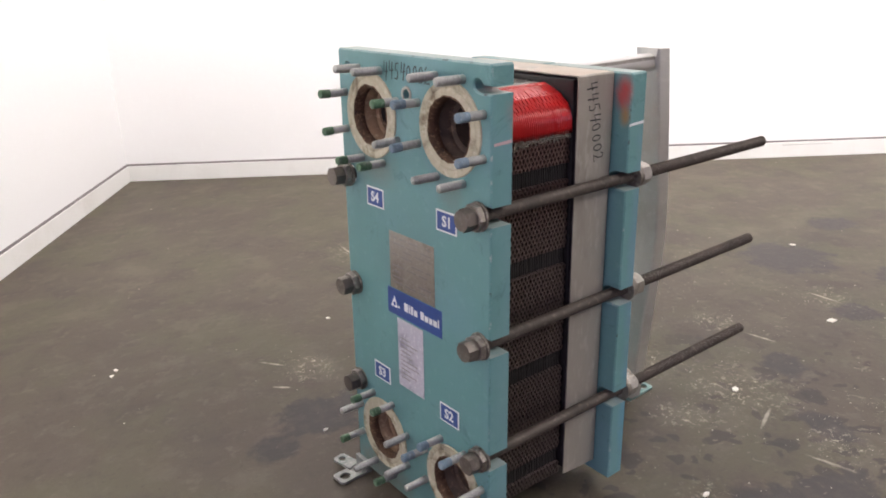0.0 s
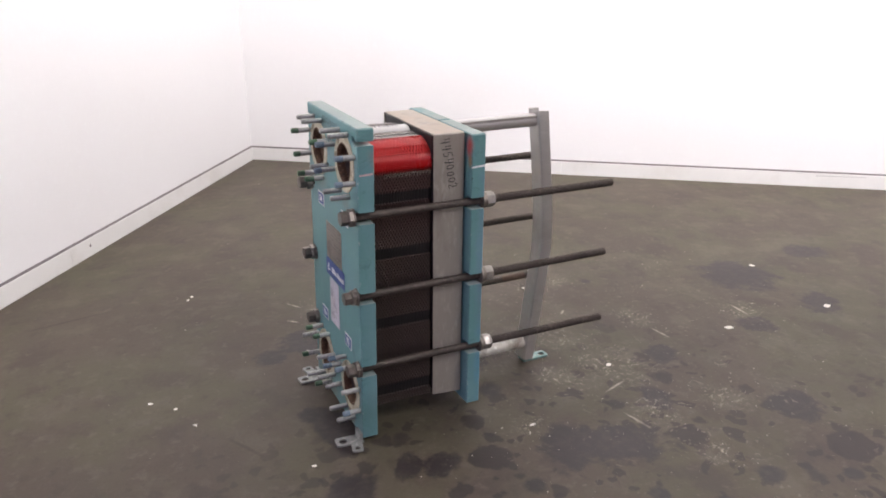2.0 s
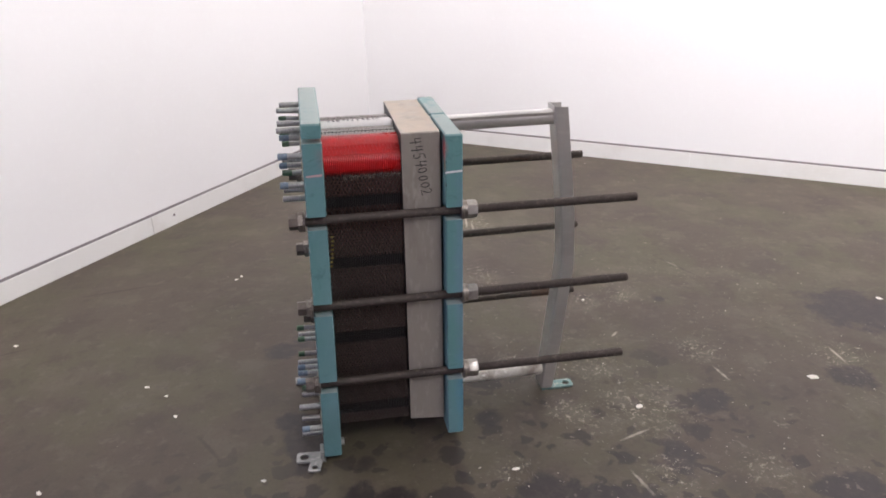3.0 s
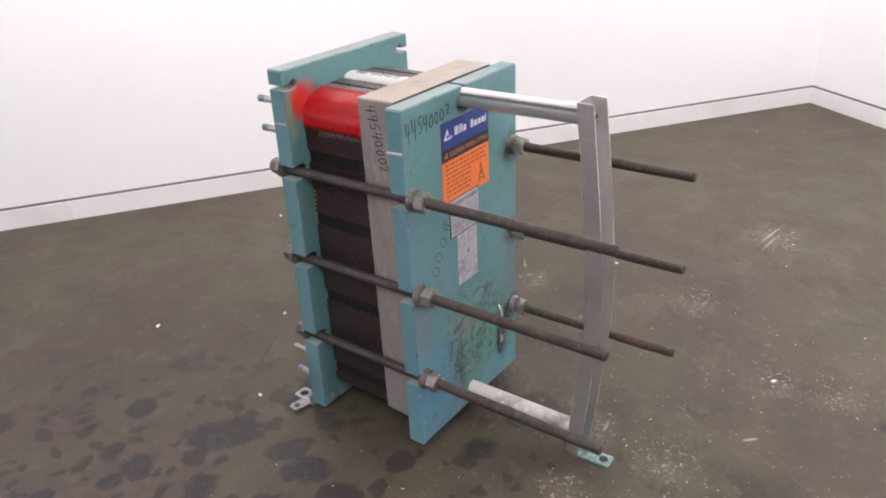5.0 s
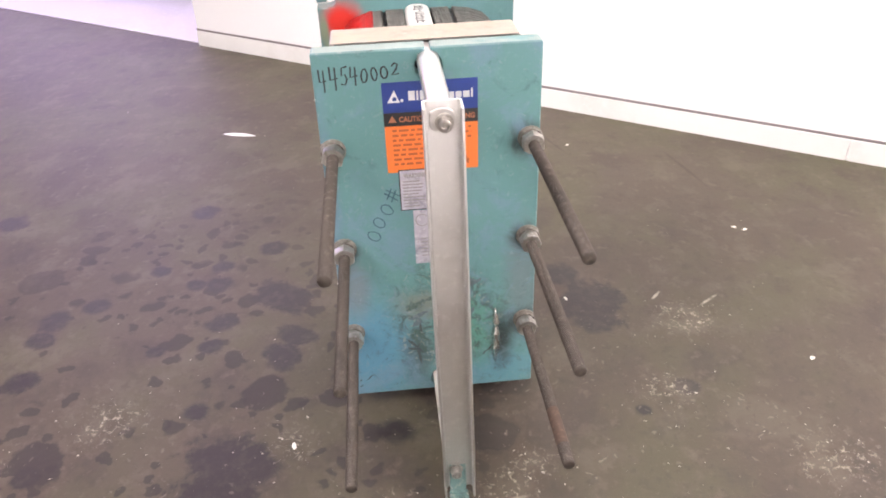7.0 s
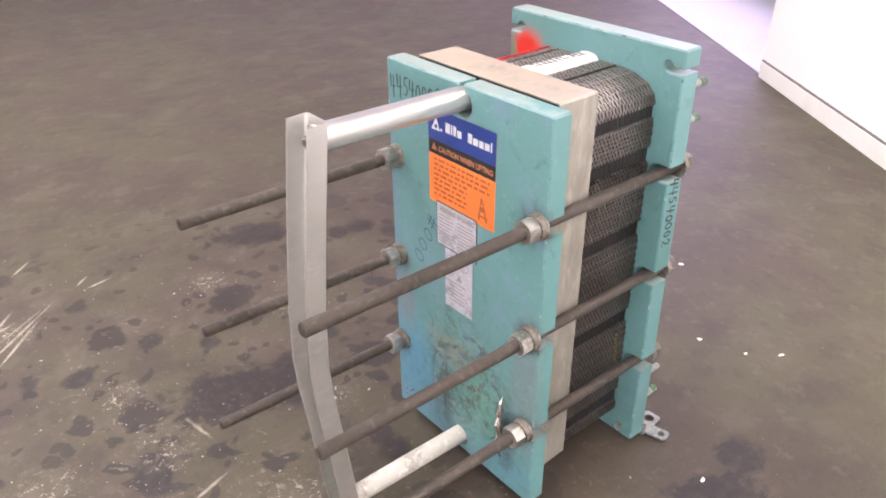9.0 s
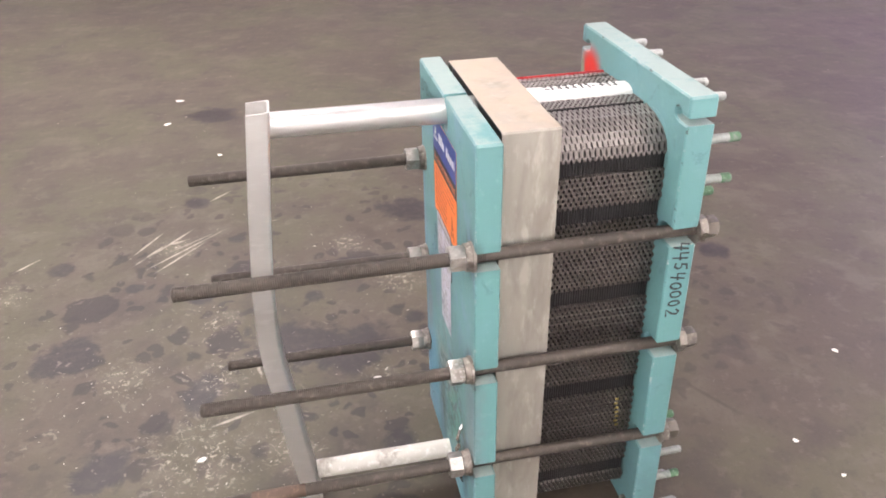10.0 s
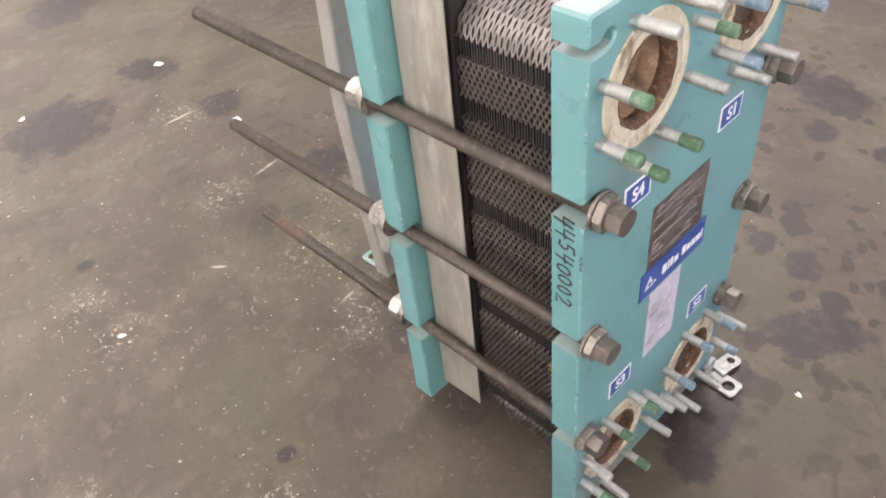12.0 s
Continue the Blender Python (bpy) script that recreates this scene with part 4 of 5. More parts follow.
mod = coat.modifiers.new("thickness", "SOLIDIFY")
mod.thickness = 0.0008
bm = bmesh.new()
for k in range(10, 41):
    x = 0.0575 + (k + 0.25) * 0.005
    z = 0.880 + rnd.uniform(-0.003, 0.003)
    box(bm, x - 0.0009, x + 0.0009, -0.1915, -0.187, z - rnd.uniform(0.010, 0.018), z, 0.0004)
part("scraped_edges", bm, M_foil, pack, "bright scraped plate edges below the red paint")
for y, x, z, count in ((-0.1905, 0.066, 0.705, 8), (0.1905, 0.094, 0.345, 7)):
    bm = bmesh.new()
    for k in range(count):
        a = x - 0.001 * k + rnd.uniform(-0.002, 0.002)
        b = z - 0.0125 * k
        box(bm, a - 0.004, a + 0.004, min(y, y * 1.006), max(y, y * 1.006), b - 0.0035, b + 0.002, 0.0004)
    part("yellow_marks", bm, M_yellow, pack, "row of faded yellow paint dabs")


# carrying bar and guide bar
def bar_profile(half_w, z0, z1):
    """A round bar with a flattened, grooved top."""
    pts = []
    zc, hz = (z0 + z1) / 2, (z1 - z0) / 2
    for k in range(28):
        a = 2 * math.pi * k / 28
        c, s = math.cos(a), math.sin(a)
        e = 2.6
        pts.append((half_w * math.copysign(abs(c) ** (2 / e), c), zc + hz * math.copysign(abs(s) ** (2 / e), s)))
    return pts


carrying_bar = part("carrying_bar", slab([bar_profile(0.0235, 0.929, 0.974)], 0.05, 0.752, 0.0015), M_alu, machine, "dull aluminium carrying bar over the plates", 35)
bm = bmesh.new()
box(bm, 0.43, 0.752, -0.0225, -0.0205, 0.960, 0.9685)
part("bar_groove", bm, M_zinc, carrying_bar)
bm = slab([bar_profile(0.031, 0.932, 0.978)], 0.053, 0.2635, 0.001)
painted = part("painted_length", bm, M_white, carrying_bar, "white painted length of bar with faded pen strokes", 35)
rnd = random.Random(12)
x = 0.085
while x < 0.235:
    w = rnd.uniform(0.005, 0.010)
    t = rnd.uniform(-0.003, 0.003)
    for y0, y1, x0, x1 in ((-0.009, -0.005, x, x + w), (-0.009, 0.013, x + w * 0.2, x + w * 0.2 + 0.003), (0.004, 0.008, x, x + w)):
        if rnd.random() < 0.72:
            lean = rnd.uniform(-0.002, 0.002)
            p = sheet([(x0, y0 + t, 0.9784), (x1, y0 + t, 0.9784), (x1 + lean, y1 + t, 0.9784), (x0 + lean, y1 + t, 0.9784)], 0.0004)
            part("pen_stroke", p, M_ink, painted)
    x += w + rnd.uniform(0.004, 0.008)
bm = bmesh.new()
lathe(bm, [(0.05, 0.022), (0.735, 0.022), (0.738, 0.020)], 28, Matrix.Translation((0, 0.0, 0.085)), True, True)
part("guide_bar", bm, M_whitebar, machine, "scuffed pale lower guide bar", 40)


# tie rods with heads, washers and nuts
def tie_rod(y, z, tip, rust=False, lean=0.0, droop=0.0):
    rnd = random.Random(int(1000 * z) + (7 if y > 0 else 0))
    at = Matrix.Translation((0, y, z)) @ pose(0, 0, 0, 0, droop, lean)
    bm = bmesh.new()
    prof, x = [(-0.014, 0.0122), (0.40, 0.0122)], 0.40
    while x < tip - 0.004:
        prof += [(x + 0.0018, 0.0130), (x + 0.0036, 0.0120)]
        x += 0.0036
    prof += [(tip - 0.002, 0.012), (tip, 0.0098)]
    lathe(bm, prof, 18, at, True, True)
    rod = part("tie_rod", bm, M_rod, machine, "dark oily threaded tie rod", 50)
    bm = bmesh.new()
    lathe(bm, [(-0.0052, 0.024), (-0.0048, 0.0275), (-0.0030, 0.0280), (-0.0028, 0.0265), (-0.0024, 0.0280), (-0.0008, 0.0280), (-0.0005, 0.013)], 28, at, True, True)
    part("washer", bm, M_washer, rod, "grimy steel washers under the collar", 40)
    bm = bmesh.new()
    hexagon(bm, -0.0190, -0.0055, 0.0470, at, rnd.uniform(0, 1))
    part("collar", bm, M_washer, rod, "grimy hexagonal collar behind the bolt head", 30)
    bm = bmesh.new()
    hexagon(bm, -0.043, -0.0192, 0.038, at, rnd.uniform(0, 1))
    part("bolt_head", bm, M_head, rod, "dark hexagonal bolt head", 30)
    bm = bmesh.new()
    lathe(bm, [(0.4213, 0.014), (0.4215, 0.0285), (0.4265, 0.0285), (0.428, 0.0265), (0.438, 0.0255), (0.4382, 0.014)], 28, at, True, True)
    part("washer", bm, M_washer, rod, "dull grimy steel washer", 40)
    bm = bmesh.new()
    hexagon(bm, 0.4385, 0.4665, 0.0455, at, rnd.uniform(0, 1))
    part("nut", bm, M_zinc, rod, "bright zinc-plated hexagonal nut", 30)
    if rust:
        bm = bmesh.new()
        lathe(bm, [(tip - 0.16, 0.0134), (tip - 0.12, 0.0137), (tip - 0.08, 0.0134), (tip - 0.055, 0.0136)], 18, at, False, False)
        part("rust_patch", bm, M_rust, rod, "orange-brown rust on the thread", 50)
    return rod


for y, z, tip, rust, lean, droop in (
        (-BOLT_Y, BOLT_Z[0], 0.934, False, -0.05, 0.4), (-BOLT_Y, BOLT_Z[1], 0.925, False, -0.05, 0.1), (-BOLT_Y, BOLT_Z[2], 0.925, False, -0.3, 0.35),
        (BOLT_Y, BOLT_Z[0], 0.931, False, 0.55, 0.3), (BOLT_Y, BOLT_Z[1], 0.926, False, 0.65, 0.0), (BOLT_Y, BOLT_Z[2], 0.922, True, 0.2, 0.0)):
    tie_rod(y, z, tip, rust, lean, droop)

# bent channel support at the far end of the bars
bm = bmesh.new()
bend = [(0.987, 0.746, 0.0), (0.80, 0.766, 0.0), (0.62, 0.782, 0.0), (0.50, 0.786, 0.001), (0.43, 0.782, 0.002), (0.33, 0.770, 0.004), (0.18, 0.754, 0.008), (0.018, 0.736, 0.010)]
W, D, K = 0.035, 0.042, 0.004
rows = []
for z, x, dy in bend:
    x -= 0.004
    d = D * (1.0 if z > 0.1 else 0.92)
    c = 0.004
    sec = [(x + d, -W), (x + c, -W), (x, -W + c), (x, W - c), (x + c, W), (x + d, W), (x + d, W - K), (x + K + c, W - K), (x + K, W - K - c), (x + K, -W + K + c), (x + K + c, -W + K), (x + d, -W + K)]
    rows.append([bm.verts.new((a, b + dy, z - 0.06 * (a - x))) for a, b in sec])
for a, b in zip(rows, rows[1:]):
    for i in range(12):
        bm.faces.new((a[i], a[(i + 1) % 12], b[(i + 1) % 12], b[i]))
for row in (rows[0], rows[-1]):
    bmesh.ops.triangle_fill(bm, use_beauty=True, use_dissolve=False, edges=[bm.edges.get((row[i], row[(i + 1) % 12])) for i in range(12)])
support = part("support_column", bm, M_alu, machine, "dull aluminium channel support, bent at mid height", 30)
for z, x in ((0.949, 0.746), (0.087, 0.741)):
    at = Matrix.Translation((x + 0.0045, 0.003, z))
    bm = bmesh.new()
    lathe(bm, [(0.0, 0.0165), (0.004, 0.0165), (0.0045, 0.012), (0.022, 0.012), (0.023, 0.0105), (0.023, 0.0065), (0.016, 0.006)], 24, at, False, True)
    part("socket_screw", bm, M_zinc, support, "round socket-head screw with washer", 35)

# rear foot: a bent tab
loop = [(-0.019, 0.0), (0.019, 0.0), (0.019, 0.075), (0.008, 0.085), (-0.008, 0.085), (-0.019, 0.075)]
bm = bmesh.new()


def foot_tab(bm, m, length, width, hole, thick=0.006):
    """A flat tab with one hole and rounded outer corners, lying on the floor."""
    w = width / 2
    outer = [(0.0, -w), (length - 0.006, -w), (length, -w + 0.006), (length, w - 0.006), (length - 0.006, w), (0.0, w)]
    ring = [(length - width * 0.5 + hole * math.cos(a), hole * math.sin(a)) for a in [-2 * math.pi * k / 18 for k in range(18)]]
    sides, caps = [], ([], [])
    for loop in (outer, ring):
        low = [bm.verts.new(m @ Vector((x, y, 0.0))) for x, y in loop]
        high = [bm.verts.new(m @ Vector((x, y, thick))) for x, y in loop]
        n = len(loop)
        for i in range(n):
            bm.faces.new((low[i], low[(i + 1) % n], high[(i + 1) % n], high[i]))
        for cap, row in ((caps[0], low), (caps[1], high)):
            cap += [bm.edges.get((row[i], row[(i + 1) % n])) for i in range(n)]
    for cap in caps:
        bmesh.ops.triangle_fill(bm, use_beauty=True, use_dissolve=False, edges=cap)


foot_tab(bm, pose(0.740, 0.008, 0.0005, 0, 0, 1), 0.113, 0.044, 0.0125)
box(bm, 0.742, 0.748, -0.012, 0.026, 0.004, 0.10, 0.001)
part("foot", bm, M_rearfoot, support, "chipped teal-painted foot tab with a bolt hole")

# front feet: pairs of holed tabs
for sign in (1, -1):
    bm = bmesh.new()
    foot_tab(bm, pose(0.004, sign * 0.222, 0.0005, 0, 0, 180 + sign * 3), 0.088, 0.046, 0.0135)
    box(bm, -0.012, -0.0015, sign * 0.222 - 0.022, sign * 0.222 + 0.022, 0.002, 0.036, 0.0015)
    foot = part("foot", bm, M_footpaint, frame_plate, "bare steel foot tab with a bolt hole")
    bm = bmesh.new()
    foot_tab(bm, pose(-0.022, sign * 0.236, 0.0068, 0, 0, sign * 102), 0.062, 0.036, 0.009, 0.005)
    part("foot_tab", bm, M_footpaint, foot)
    bm = bmesh.new()
    hexagon(bm, 0.052, 0.062, 0.02, Matrix.Translation((0, sign * 0.205, 0.04)))
    part("foot_bolt", bm, M_zinc, foot, "small zinc-plated bolt", 30)

# ------------------------------------------------------------------ labels on the front plate
def emblem(parent, place, s):
    """A plain white triangle with a dot, as on the maker's label."""
    p = sheet([place @ Vector((x * s, y * s, 0.0)) for x, y in ((-0.5, -0.5), (0.45, -0.5), (0.05, 0.5))], 0.0004)
    part("emblem", p, M_label_white, parent)
    p = sheet([place @ Vector((0.05 * s + 0.17 * s * math.cos(a), -0.2 * s + 0.17 * s * math.sin(a), 0.0005)) for a in [k * math.pi / 6 for k in range(12)]], 0.0004)
    part("emblem", p, M_blue, parent)
    p = sheet([place @ Vector((0.62 * s + 0.12 * s * math.cos(a), -0.35 * s + 0.12 * s * math.sin(a), 0.0)) for a in [k * math.pi / 6 for k in range(12)]], 0.0004)
    part("emblem", p, M_label_white, parent)


def word_bars(parent, place, widths, height, material, gap=0.25):
    """Plain bars standing for lettering: wide ones are low, narrow and first ones tall."""
    x = -(sum(widths) + gap * height * (len(widths) - 1)) / 2
    for k, w in enumerate(widths):
        top = height / 2 if k == 0 or w < 0.009 else height * 0.22
        p = sheet([place @ Vector(v) for v in ((x, -height / 2, 0), (x + w, -height / 2, 0), (x + w, top, 0), (x, top, 0))], 0.0004)
        part("printed_bar", p, material, parent)
        x += w + gap * height


name_label = part("maker_label", front_patch(0.088, -0.100, 0.479, 0.539), M_blue, frame_plate, "blue maker's label with plain white bars")
emblem(name_label, on_front(0.063, 0.510), 0.026)
word_bars(name_label, on_front(0.004, 0.508), (0.013, 0.004, 0.008, 0.012), 0.019, M_label_white, 0.16)
word_bars(name_label, on_front(-0.061, 0.508), (0.011, 0.012, 0.011, 0.012, 0.004), 0.018, M_label_white, 0.16)
for y, z, text in ((0.122, 0.730, "S4"), (-0.118, 0.730, "S1"), (0.122, 0.314, "S3"), (-0.121, 0.312, "S2")):
    rim = part("port_label", front_patch(y + 0.031, y - 0.031, z - 0.0215, z + 0.0215), M_label_white, frame_plate, f"small blue port label reading {text}")
    field = part("label_field", front_patch(y + 0.0272, y - 0.0272, z - 0.0177, z + 0.0177, 0.0005, -0.0009), M_blue, rim)
    writing("port_number", text, 0.030, on_front(y, z + 0.001, -0.0017), M_label_white, rim, bold=0.0008)
plate = part("nameplate", front_patch(0.075, -0.078, 0.541, 0.669), M_nameplate, frame_plate, "dull etched metal nameplate with rows of print")
rnd = random.Random(3)
for k in range(9):
    z = 0.657 - k * 0.0125
    x = 0.066
    while x > -0.06:
        w = rnd.uniform(0.012, 0.045)
        if rnd.random() < 0.75:
            part("printed_bar", front_patch(x, max(x - w, -0.068), z - 0.0017, z + 0.0017, 0.0003, -0.001), M_greyink, plate)
        x -= w + 0.008
sticker = part("paper_label", front_patch(0.055, -0.036, 0.312, 0.474), M_paper, frame_plate, "worn grey paper label with faded print")
for k in range(10):
    z = 0.43 - k * 0.0105
    part("printed_bar", front_patch(0.045, 0.045 - rnd.uniform(0.03, 0.07), z - 0.0012, z + 0.0012, 0.0003, -0.001), M_greyink, sticker)
handwriting("marker_number", "44540002", facing((-0.0008, -0.002, 0.998), (0, -1, -0.02), (0, 0.0, 1)), 0.150, 0.036, 0.0030, M_ink, frame_plate, "black handwritten marker number", 1)
handwriting("marker_number", "44540002", facing((0.027, HALF + 0.0008, 0.669), (0, 0, -1), (-1, 0, 0)), 0.170, 0.030, 0.0042, M_ink, frame_plate, "black handwritten marker number", 2)
part("chalk_mark", sheet([(0.006, -HALF - 0.0003, 0.893), (0.047, -HALF - 0.0003, 0.895), (0.047, -HALF - 0.0003, 0.901), (0.006, -HALF - 0.0003, 0.898)], 0.0004), M_pink, frame_plate)
part("chalk_mark", sheet([(0.382, -HALF - 0.0003, 0.880), (0.428, -HALF - 0.0003, 0.882), (0.428, -HALF - 0.0003, 0.888), (0.382, -HALF - 0.0003, 0.885)], 0.0004), M_label_white, pressure_plate)
handwriting("marker_number", "44540002", facing((0.316, -E_HALF - 0.0010, 0.888), (0.2, 0, -1), (1, 0, 0.2)), 0.165, 0.032, 0.0027, M_ink, cover, "black handwritten marker number", 3)

# ------------------------------------------------------------------ labels on the pressure plate
warning = part("lifting_label", back_patch(-0.101, 0.103, 0.703, 0.914), M_orange, pressure_plate, "navy and orange lifting caution label")
part("label_field", back_patch(-0.1015, 0.1035, 0.846, 0.9145, 0.0006, 0.4309), M_navy, warning, "navy blue field of the label")
part("label_field", back_patch(-0.1015, 0.1035, 0.815, 0.8462, 0.0006, 0.4308), M_black, warning, "black field of the label")
emblem(warning, on_back(-0.077, 0.883, 0.4316), 0.028)
word_bars(warning, on_back(-0.021, 0.883, 0.4316), (0.014, 0.004, 0.008, 0.013), 0.021, M_label_white, 0.16)
word_bars(warning, on_back(0.058, 0.882, 0.4316), (0.012, 0.014, 0.013, 0.014, 0.004), 0.020, M_label_white, 0.16)
writing("caution_print", "CAUTION WHEN LIFTING", 0.0165, on_back(0.014, 0.830, 0.4318), M_faded, warning, bold=0.0004, width=0.165, height=0.013)
p = sheet([on_back(-0.083, 0.832, 0.4316) @ Vector(v) for v in ((-0.009, -0.008, 0), (0.009, -0.008, 0), (0, 0.008, 0))], 0.0003)
part("caution_sign", p, M_faded, warning)
rnd = random.Random(8)
for k in range(8):
    z = 0.804 - k * 0.0115
    x, end = -0.085, (0.088 if k < 3 else 0.02)
    while x < end:
        w = rnd.uniform(0.006, 0.022)
        part("printed_bar", back_patch(x, min(x + w, end), z - 0.0025, z + 0.0025, 0.0003, 0.4309), M_brownink, warning)
        x += w + 0.005
for pts in (((0.055, 0.715), (0.060, 0.715), (0.066, 0.765), (0.063, 0.766)), ((0.078, 0.715), (0.083, 0.715), (0.067, 0.766), (0.064, 0.765)), ((0.055, 0.722), (0.083, 0.722), (0.083, 0.727), (0.055, 0.727)), ((0.061, 0.735), (0.077, 0.735), (0.075, 0.746), (0.063, 0.746))):
    part("lifting_sign", sheet([(0.4309, y, z) for y, z in pts], 0.0003), M_brownink, warning)
notice = part("notice_label", back_patch(-0.078, 0.053, 0.604, 0.709, 0.0011), M_black, pressure_plate, "grey notice with a black border")
part("label_field", back_patch(-0.0755, 0.0505, 0.6065, 0.7065, 0.0005, 0.4312), M_paper, notice)
writing("notice_heading", "WARNING  WARNING", 0.0155, on_back(-0.012, 0.694, 0.4320), M_greyink, notice, bold=0.0003, width=0.11, height=0.012)
for k in range(9):
    z = 0.679 - k * 0.008
    for a, b in ((-0.07, -0.018), (-0.008, 0.045)):
        part("printed_bar", back_patch(a, b - rnd.uniform(0, 0.02), z - 0.0013, z + 0.0013, 0.0003, 0.4318), M_greyink, notice)
sticker = part("paper_label", back_patch(-0.05, 0.040, 0.455, 0.602), M_paper, pressure_plate, "torn mottled paper label")
for y, z, r in ((-0.03, 0.575, 0.016), (0.012, 0.58, 0.015)):
    bm = bmesh.new()
    lathe(bm, [(0.4309, r), (0.4312, r), (0.4312, r - 0.0018), (0.4309, r - 0.0018)], 28, Matrix.Translation((0, y, z)), False, False)
    part("printed_ring", bm, M_greyink, sticker)
p = sheet([(0.4309, -0.012, 0.535), (0.4309, 0.006, 0.535), (0.4309, -0.002, 0.552)], 0.0003)
part("printed_sign", p, M_greyink, sticker)
for k in range(6):
    z = 0.525 - k * 0.0095
    part("printed_bar", back_patch(-0.035, 0.02 - rnd.uniform(0, 0.02), z - 0.0012, z + 0.0012, 0.0003, 0.4309), M_greyink, sticker)
handwriting("marker_number", "44540002", facing((0.4308, -0.144, 0.934), (0, 1, 0.06), (0, -0.06, 1)), 0.172, 0.040, 0.0036, M_ink, pressure_plate, "black handwritten marker number", 4, 0.7)
handwriting("marker_number", "000#", facing((0.4305, -0.120, 0.595), (0, 0.45, 1), (0, -1, 0.45)), 0.155, 0.040, 0.0026, M_bluepen, pressure_plate, "thin blue-black handwritten mark", 5)

# grease wiped and scrawled over the lower half of the plate
def smear(y0, y1, z0, z1, count, wide, slope, material, seed, x=0.4302):
    """Loose, overlapping strokes inside a patch of the plate's face, as one film."""
    rnd = random.Random(seed)
    bm = bmesh.new()
    for k in range(count):
        y, z = rnd.uniform(y0, y1), rnd.uniform(z0, z1)
        a, long = math.radians(slope + rnd.uniform(-35, 35)), rnd.uniform(0.25, 0.6) * (z1 - z0)
        lift = x + 0.00002 * k
        prev = None
        for i in range(7):
            t = i / 6 - 0.5
            a += rnd.uniform(-0.28, 0.28)
            p = Vector((lift, y + long * t * math.cos(a), z + long * t * math.sin(a)))
            h = wide * (0.15 + math.sin(math.pi * (i + 0.3) / 6.6)) * rnd.uniform(0.5, 1.1)
            row = (bm.verts.new(p + Vector((0, -h * math.sin(a), h * math.cos(a)))), bm.verts.new(p - Vector((0, -h * math.sin(a), h * math.cos(a)))))
            if prev:
                bm.faces.new((prev[0], row[0], row[1], prev[1]))
            prev = row
    return tagged(part("grease_smear", bm, material, pressure_plate, "dark grease wiped across the teal paint"), kind="stuff")


smear(-0.10, -0.04, 0.14, 0.26, 5, 0.0042, 115, M_grease, 61)
smear(-0.08, 0.09, 0.27, 0.39, 7, 0.0085, 40, M_haze, 62)
smear(-0.215, -0.165, 0.075, 0.12, 3, 0.0018, 60, M_grease, 64)
smear(0.12, 0.17, 0.13, 0.22, 5, 0.0030, 80, M_grease, 65)

# torn bright metal strip hanging on the pressure plate
bm = bmesh.new()
strip = [(0.430, 0.30), (0.437, 0.285), (0.444, 0.262), (0.438, 0.245), (0.446, 0.225), (0.440, 0.2), (0.444, 0.175), (0.437, 0.15), (0.431, 0.125)]
rows = []
rnd = random.Random(21)
for k, (x, z) in enumerate(strip):
    w = (0.003, 0.006, 0.010, 0.007, 0.011, 0.010, 0.009, 0.006, 0.003)[k]
    c = 0.145 + rnd.uniform(-0.003, 0.003)
    rows.append([bm.verts.new((x - 0.003, c - w, z)), bm.verts.new((x + 0.002, c + rnd.uniform(-0.003, 0.003), z + rnd.uniform(-0.004, 0.004))), bm.verts.new((x - 0.001, c + w, z + rnd.uniform(-0.003, 0.003)))])
for a, b in zip(rows, rows[1:]):
    for i in range(2):
        bm.faces.new((a[i], a[i + 1], b[i + 1], b[i]))
strip = part("torn_strip", bm, M_foil, pressure_plate, "crumpled bright torn metal strip", 20)
mod = strip.modifiers.new("thickness", "SOLIDIFY")
mod.thickness = 0.001


# ------------------------------------------------------------------ litter on the floor
def scrap(name, outline, place, turn, material, label, height=0.004):
    bm = bmesh.new()
    mid = bm.verts.new((0, 0, height))
    rim = [bm.verts.new((x, y, 0.0012 + 0.002 * abs(math.sin(3 * k)))) for k, (x, y) in enumerate(outline)]
    low = [bm.verts.new((x, y, 0.0)) for x, y in outline]
    n = len(outline)
    for i in range(n):
        bm.faces.new((rim[i], rim[(i + 1) % n], mid))
        bm.faces.new((low[i], low[(i + 1) % n], rim[(i + 1) % n], rim[i]))
    bm.faces.new(low)
    ob = new(name, finish(name, bm, material))
    ob.matrix_world = pose(*place, 0.001, 0, 0, turn)
    return tagged(ob, label, "litter")


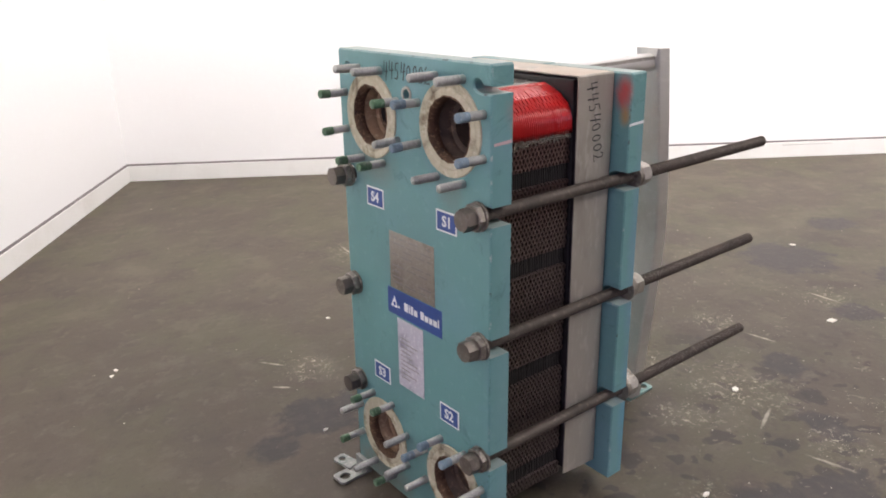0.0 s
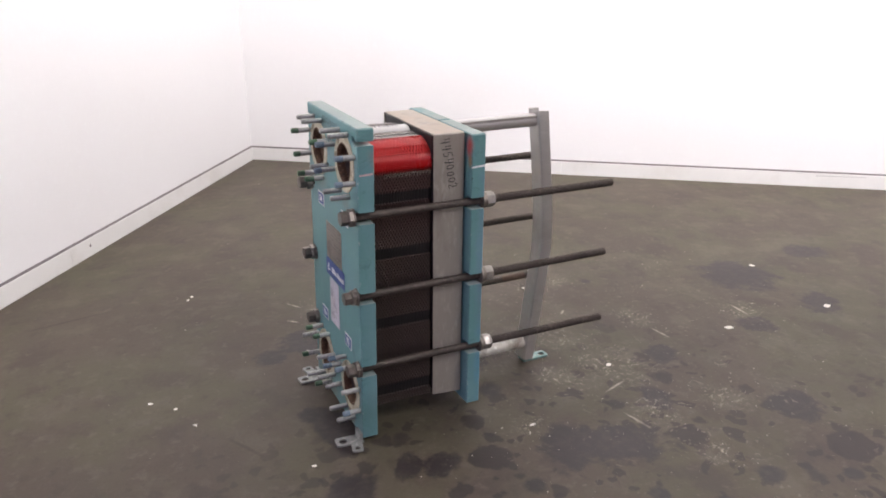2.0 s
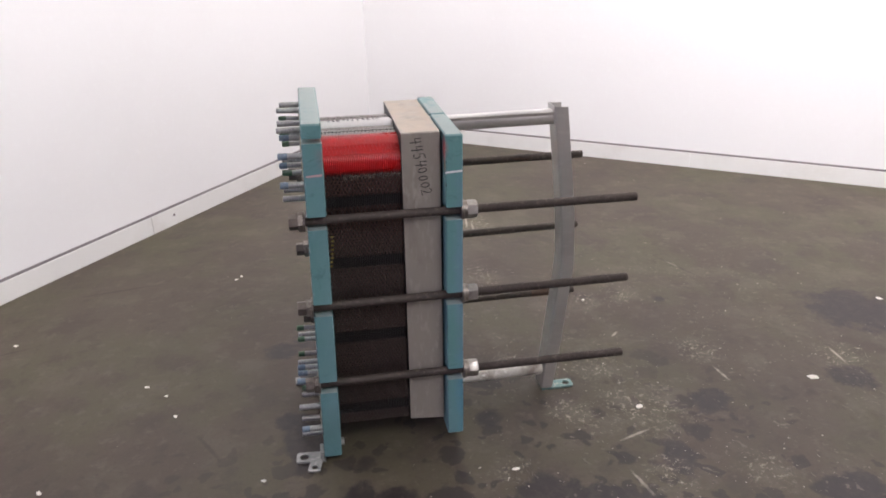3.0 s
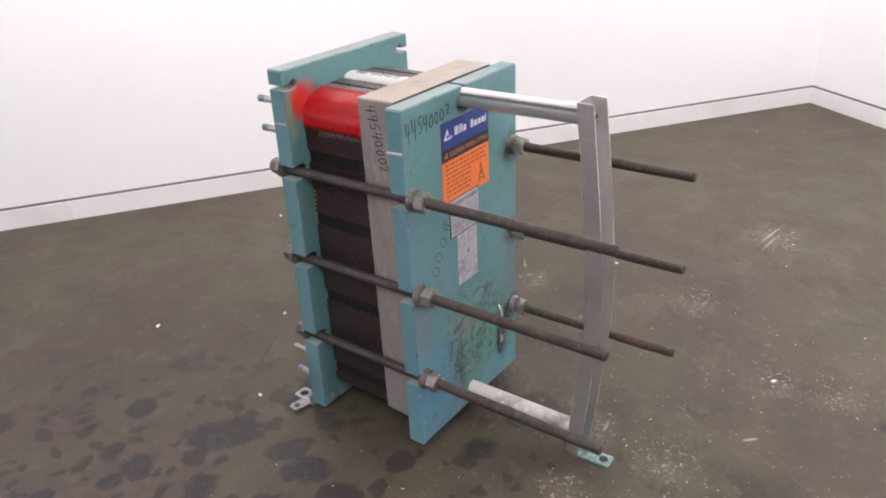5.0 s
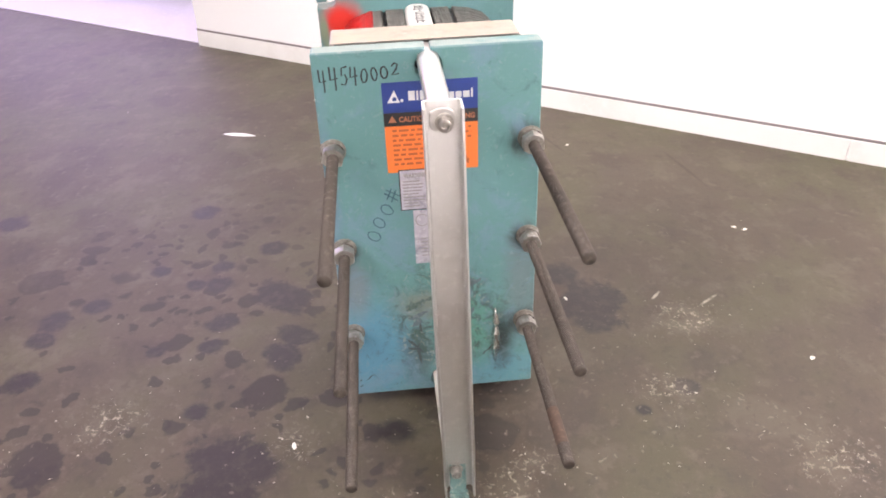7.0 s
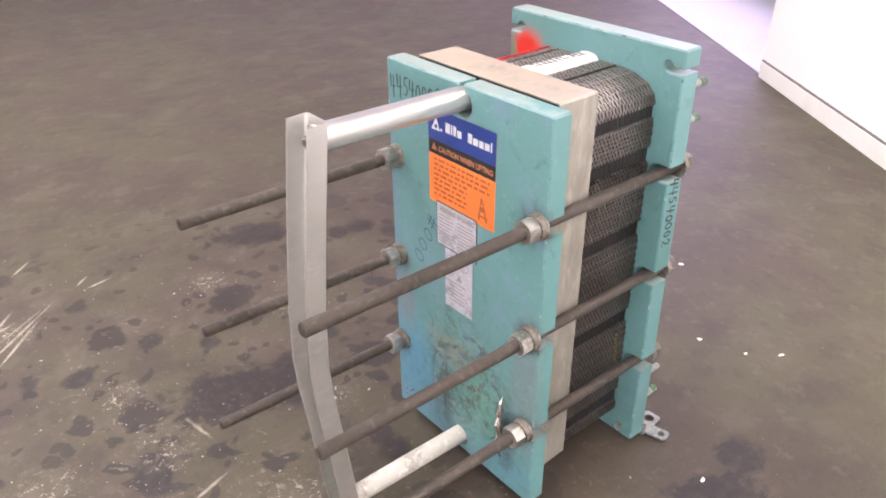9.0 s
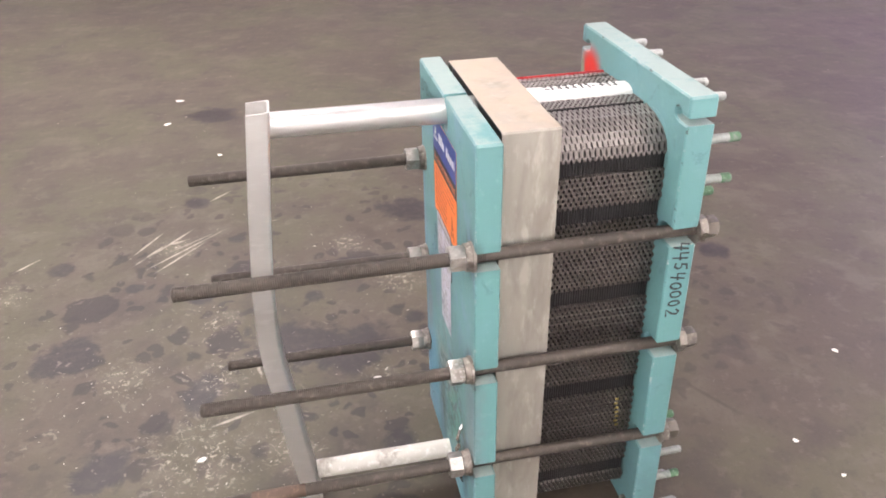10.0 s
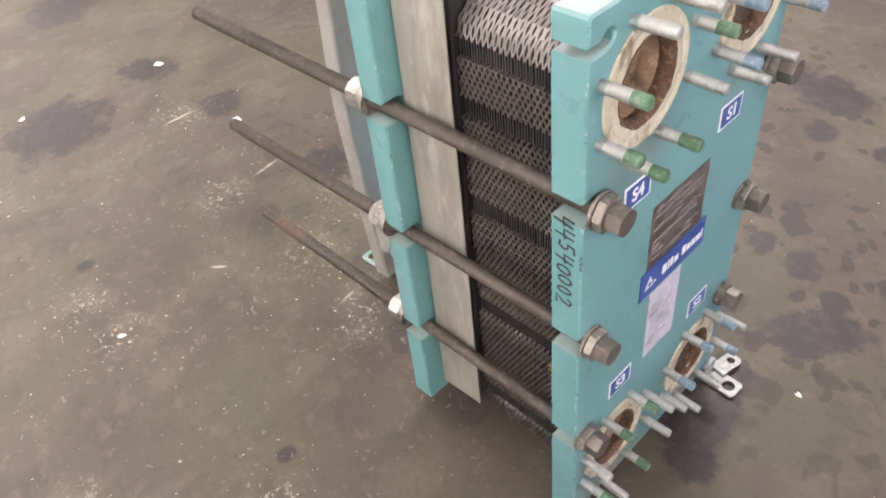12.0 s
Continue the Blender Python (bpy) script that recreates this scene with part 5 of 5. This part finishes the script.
scrap("paper_scrap", [(-0.085, -0.006), (-0.03, -0.017), (0.03, -0.014), (0.085, 0.002), (0.03, 0.016), (-0.04, 0.014)], (-1.515, -0.870), 72, M_label_white, "slim white paper scrap lying on the floor")
FLAKES = ((2.25, -0.11, 0.030), (1.69, -0.10, 0.028), (-0.18, -0.32, 0.010), (1.40, -2.58, 0.026), (1.38, -2.93, 0.030), (0.555, -0.395, 0.013), (-0.49, 0.06, 0.011),
          (-0.62, 0.26, 0.011), (2.30, 0.40, 0.018), (1.09, 0.62, 0.012), (2.16, -0.86, 0.016), (-0.37, 1.15, 0.012), (-1.19, 0.66, 0.014), (-0.01, 0.42, 0.011),
          (0.35, 1.06, 0.011), (1.11, -2.13, 0.016), (-0.54, 0.19, 0.009), (1.03, -0.16, 0.016), (-0.82, -0.26, 0.012), (-0.39, 1.12, 0.012))
rnd = random.Random(31)
for x, y, r in FLAKES:
    pts = [(r * rnd.uniform(0.5, 1.1) * math.cos(k * math.pi / 4), 0.6 * r * rnd.uniform(0.5, 1.1) * math.sin(k * math.pi / 4)) for k in range(8)]
    tagged(scrap("paint_flake", pts, (x, y), rnd.uniform(0, 360), M_chip, "small white paint flake on the floor", 0.003), group="paint flakes on the floor")

verts, faces = [], []
rnd = random.Random(77)
for k in range(1700):
    if k < 800:
        cx, cy, cr = CLUSTERS[k % len(CLUSTERS)]
        x, y = rnd.gauss(cx, cr * 1.3), rnd.gauss(cy, cr * 1.3)
    elif k < 1350:
        x, y = rnd.gauss(1.1, 0.6), rnd.gauss(-0.1, 0.8)
    else:
        x, y = rnd.uniform(-3.2, 4.0), rnd.uniform(-4.5, 3.0)
    p = Vector((x, y, 0)) - CORNER
    if p.dot(ACROSS) < 0.1 or p.dot(ALONG) < 0.1 or (-0.08 < x < 0.48 and -0.28 < y < 0.28):
        continue
    r = min(0.0008 + rnd.expovariate(1 / 0.0011), 0.0065)
    n0, a0, st = len(verts), rnd.uniform(0, 6.28), rnd.uniform(0.2, 0.8)
    for i in range(5):
        a = 2 * math.pi * i / 5
        px, py = r * math.cos(a) * rnd.uniform(0.6, 1.3), r * st * math.sin(a) * rnd.uniform(0.6, 1.3)
        verts.append((x + px * math.cos(a0) - py * math.sin(a0), y + px * math.sin(a0) + py * math.cos(a0), 0.0005))
    verts.append((x, y, 0.0008 + r * 0.45))
    for i in range(5):
        faces.append((n0 + i, n0 + (i + 1) % 5, n0 + 5))
mesh = bpy.data.meshes.new("floor_grit")
mesh.from_pydata(verts, [], faces)
mesh.materials.append(M_grit)
tagged(new("floor_grit", mesh), "scattered pale paint chips and grit on the floor", "grit", kind="stuff")
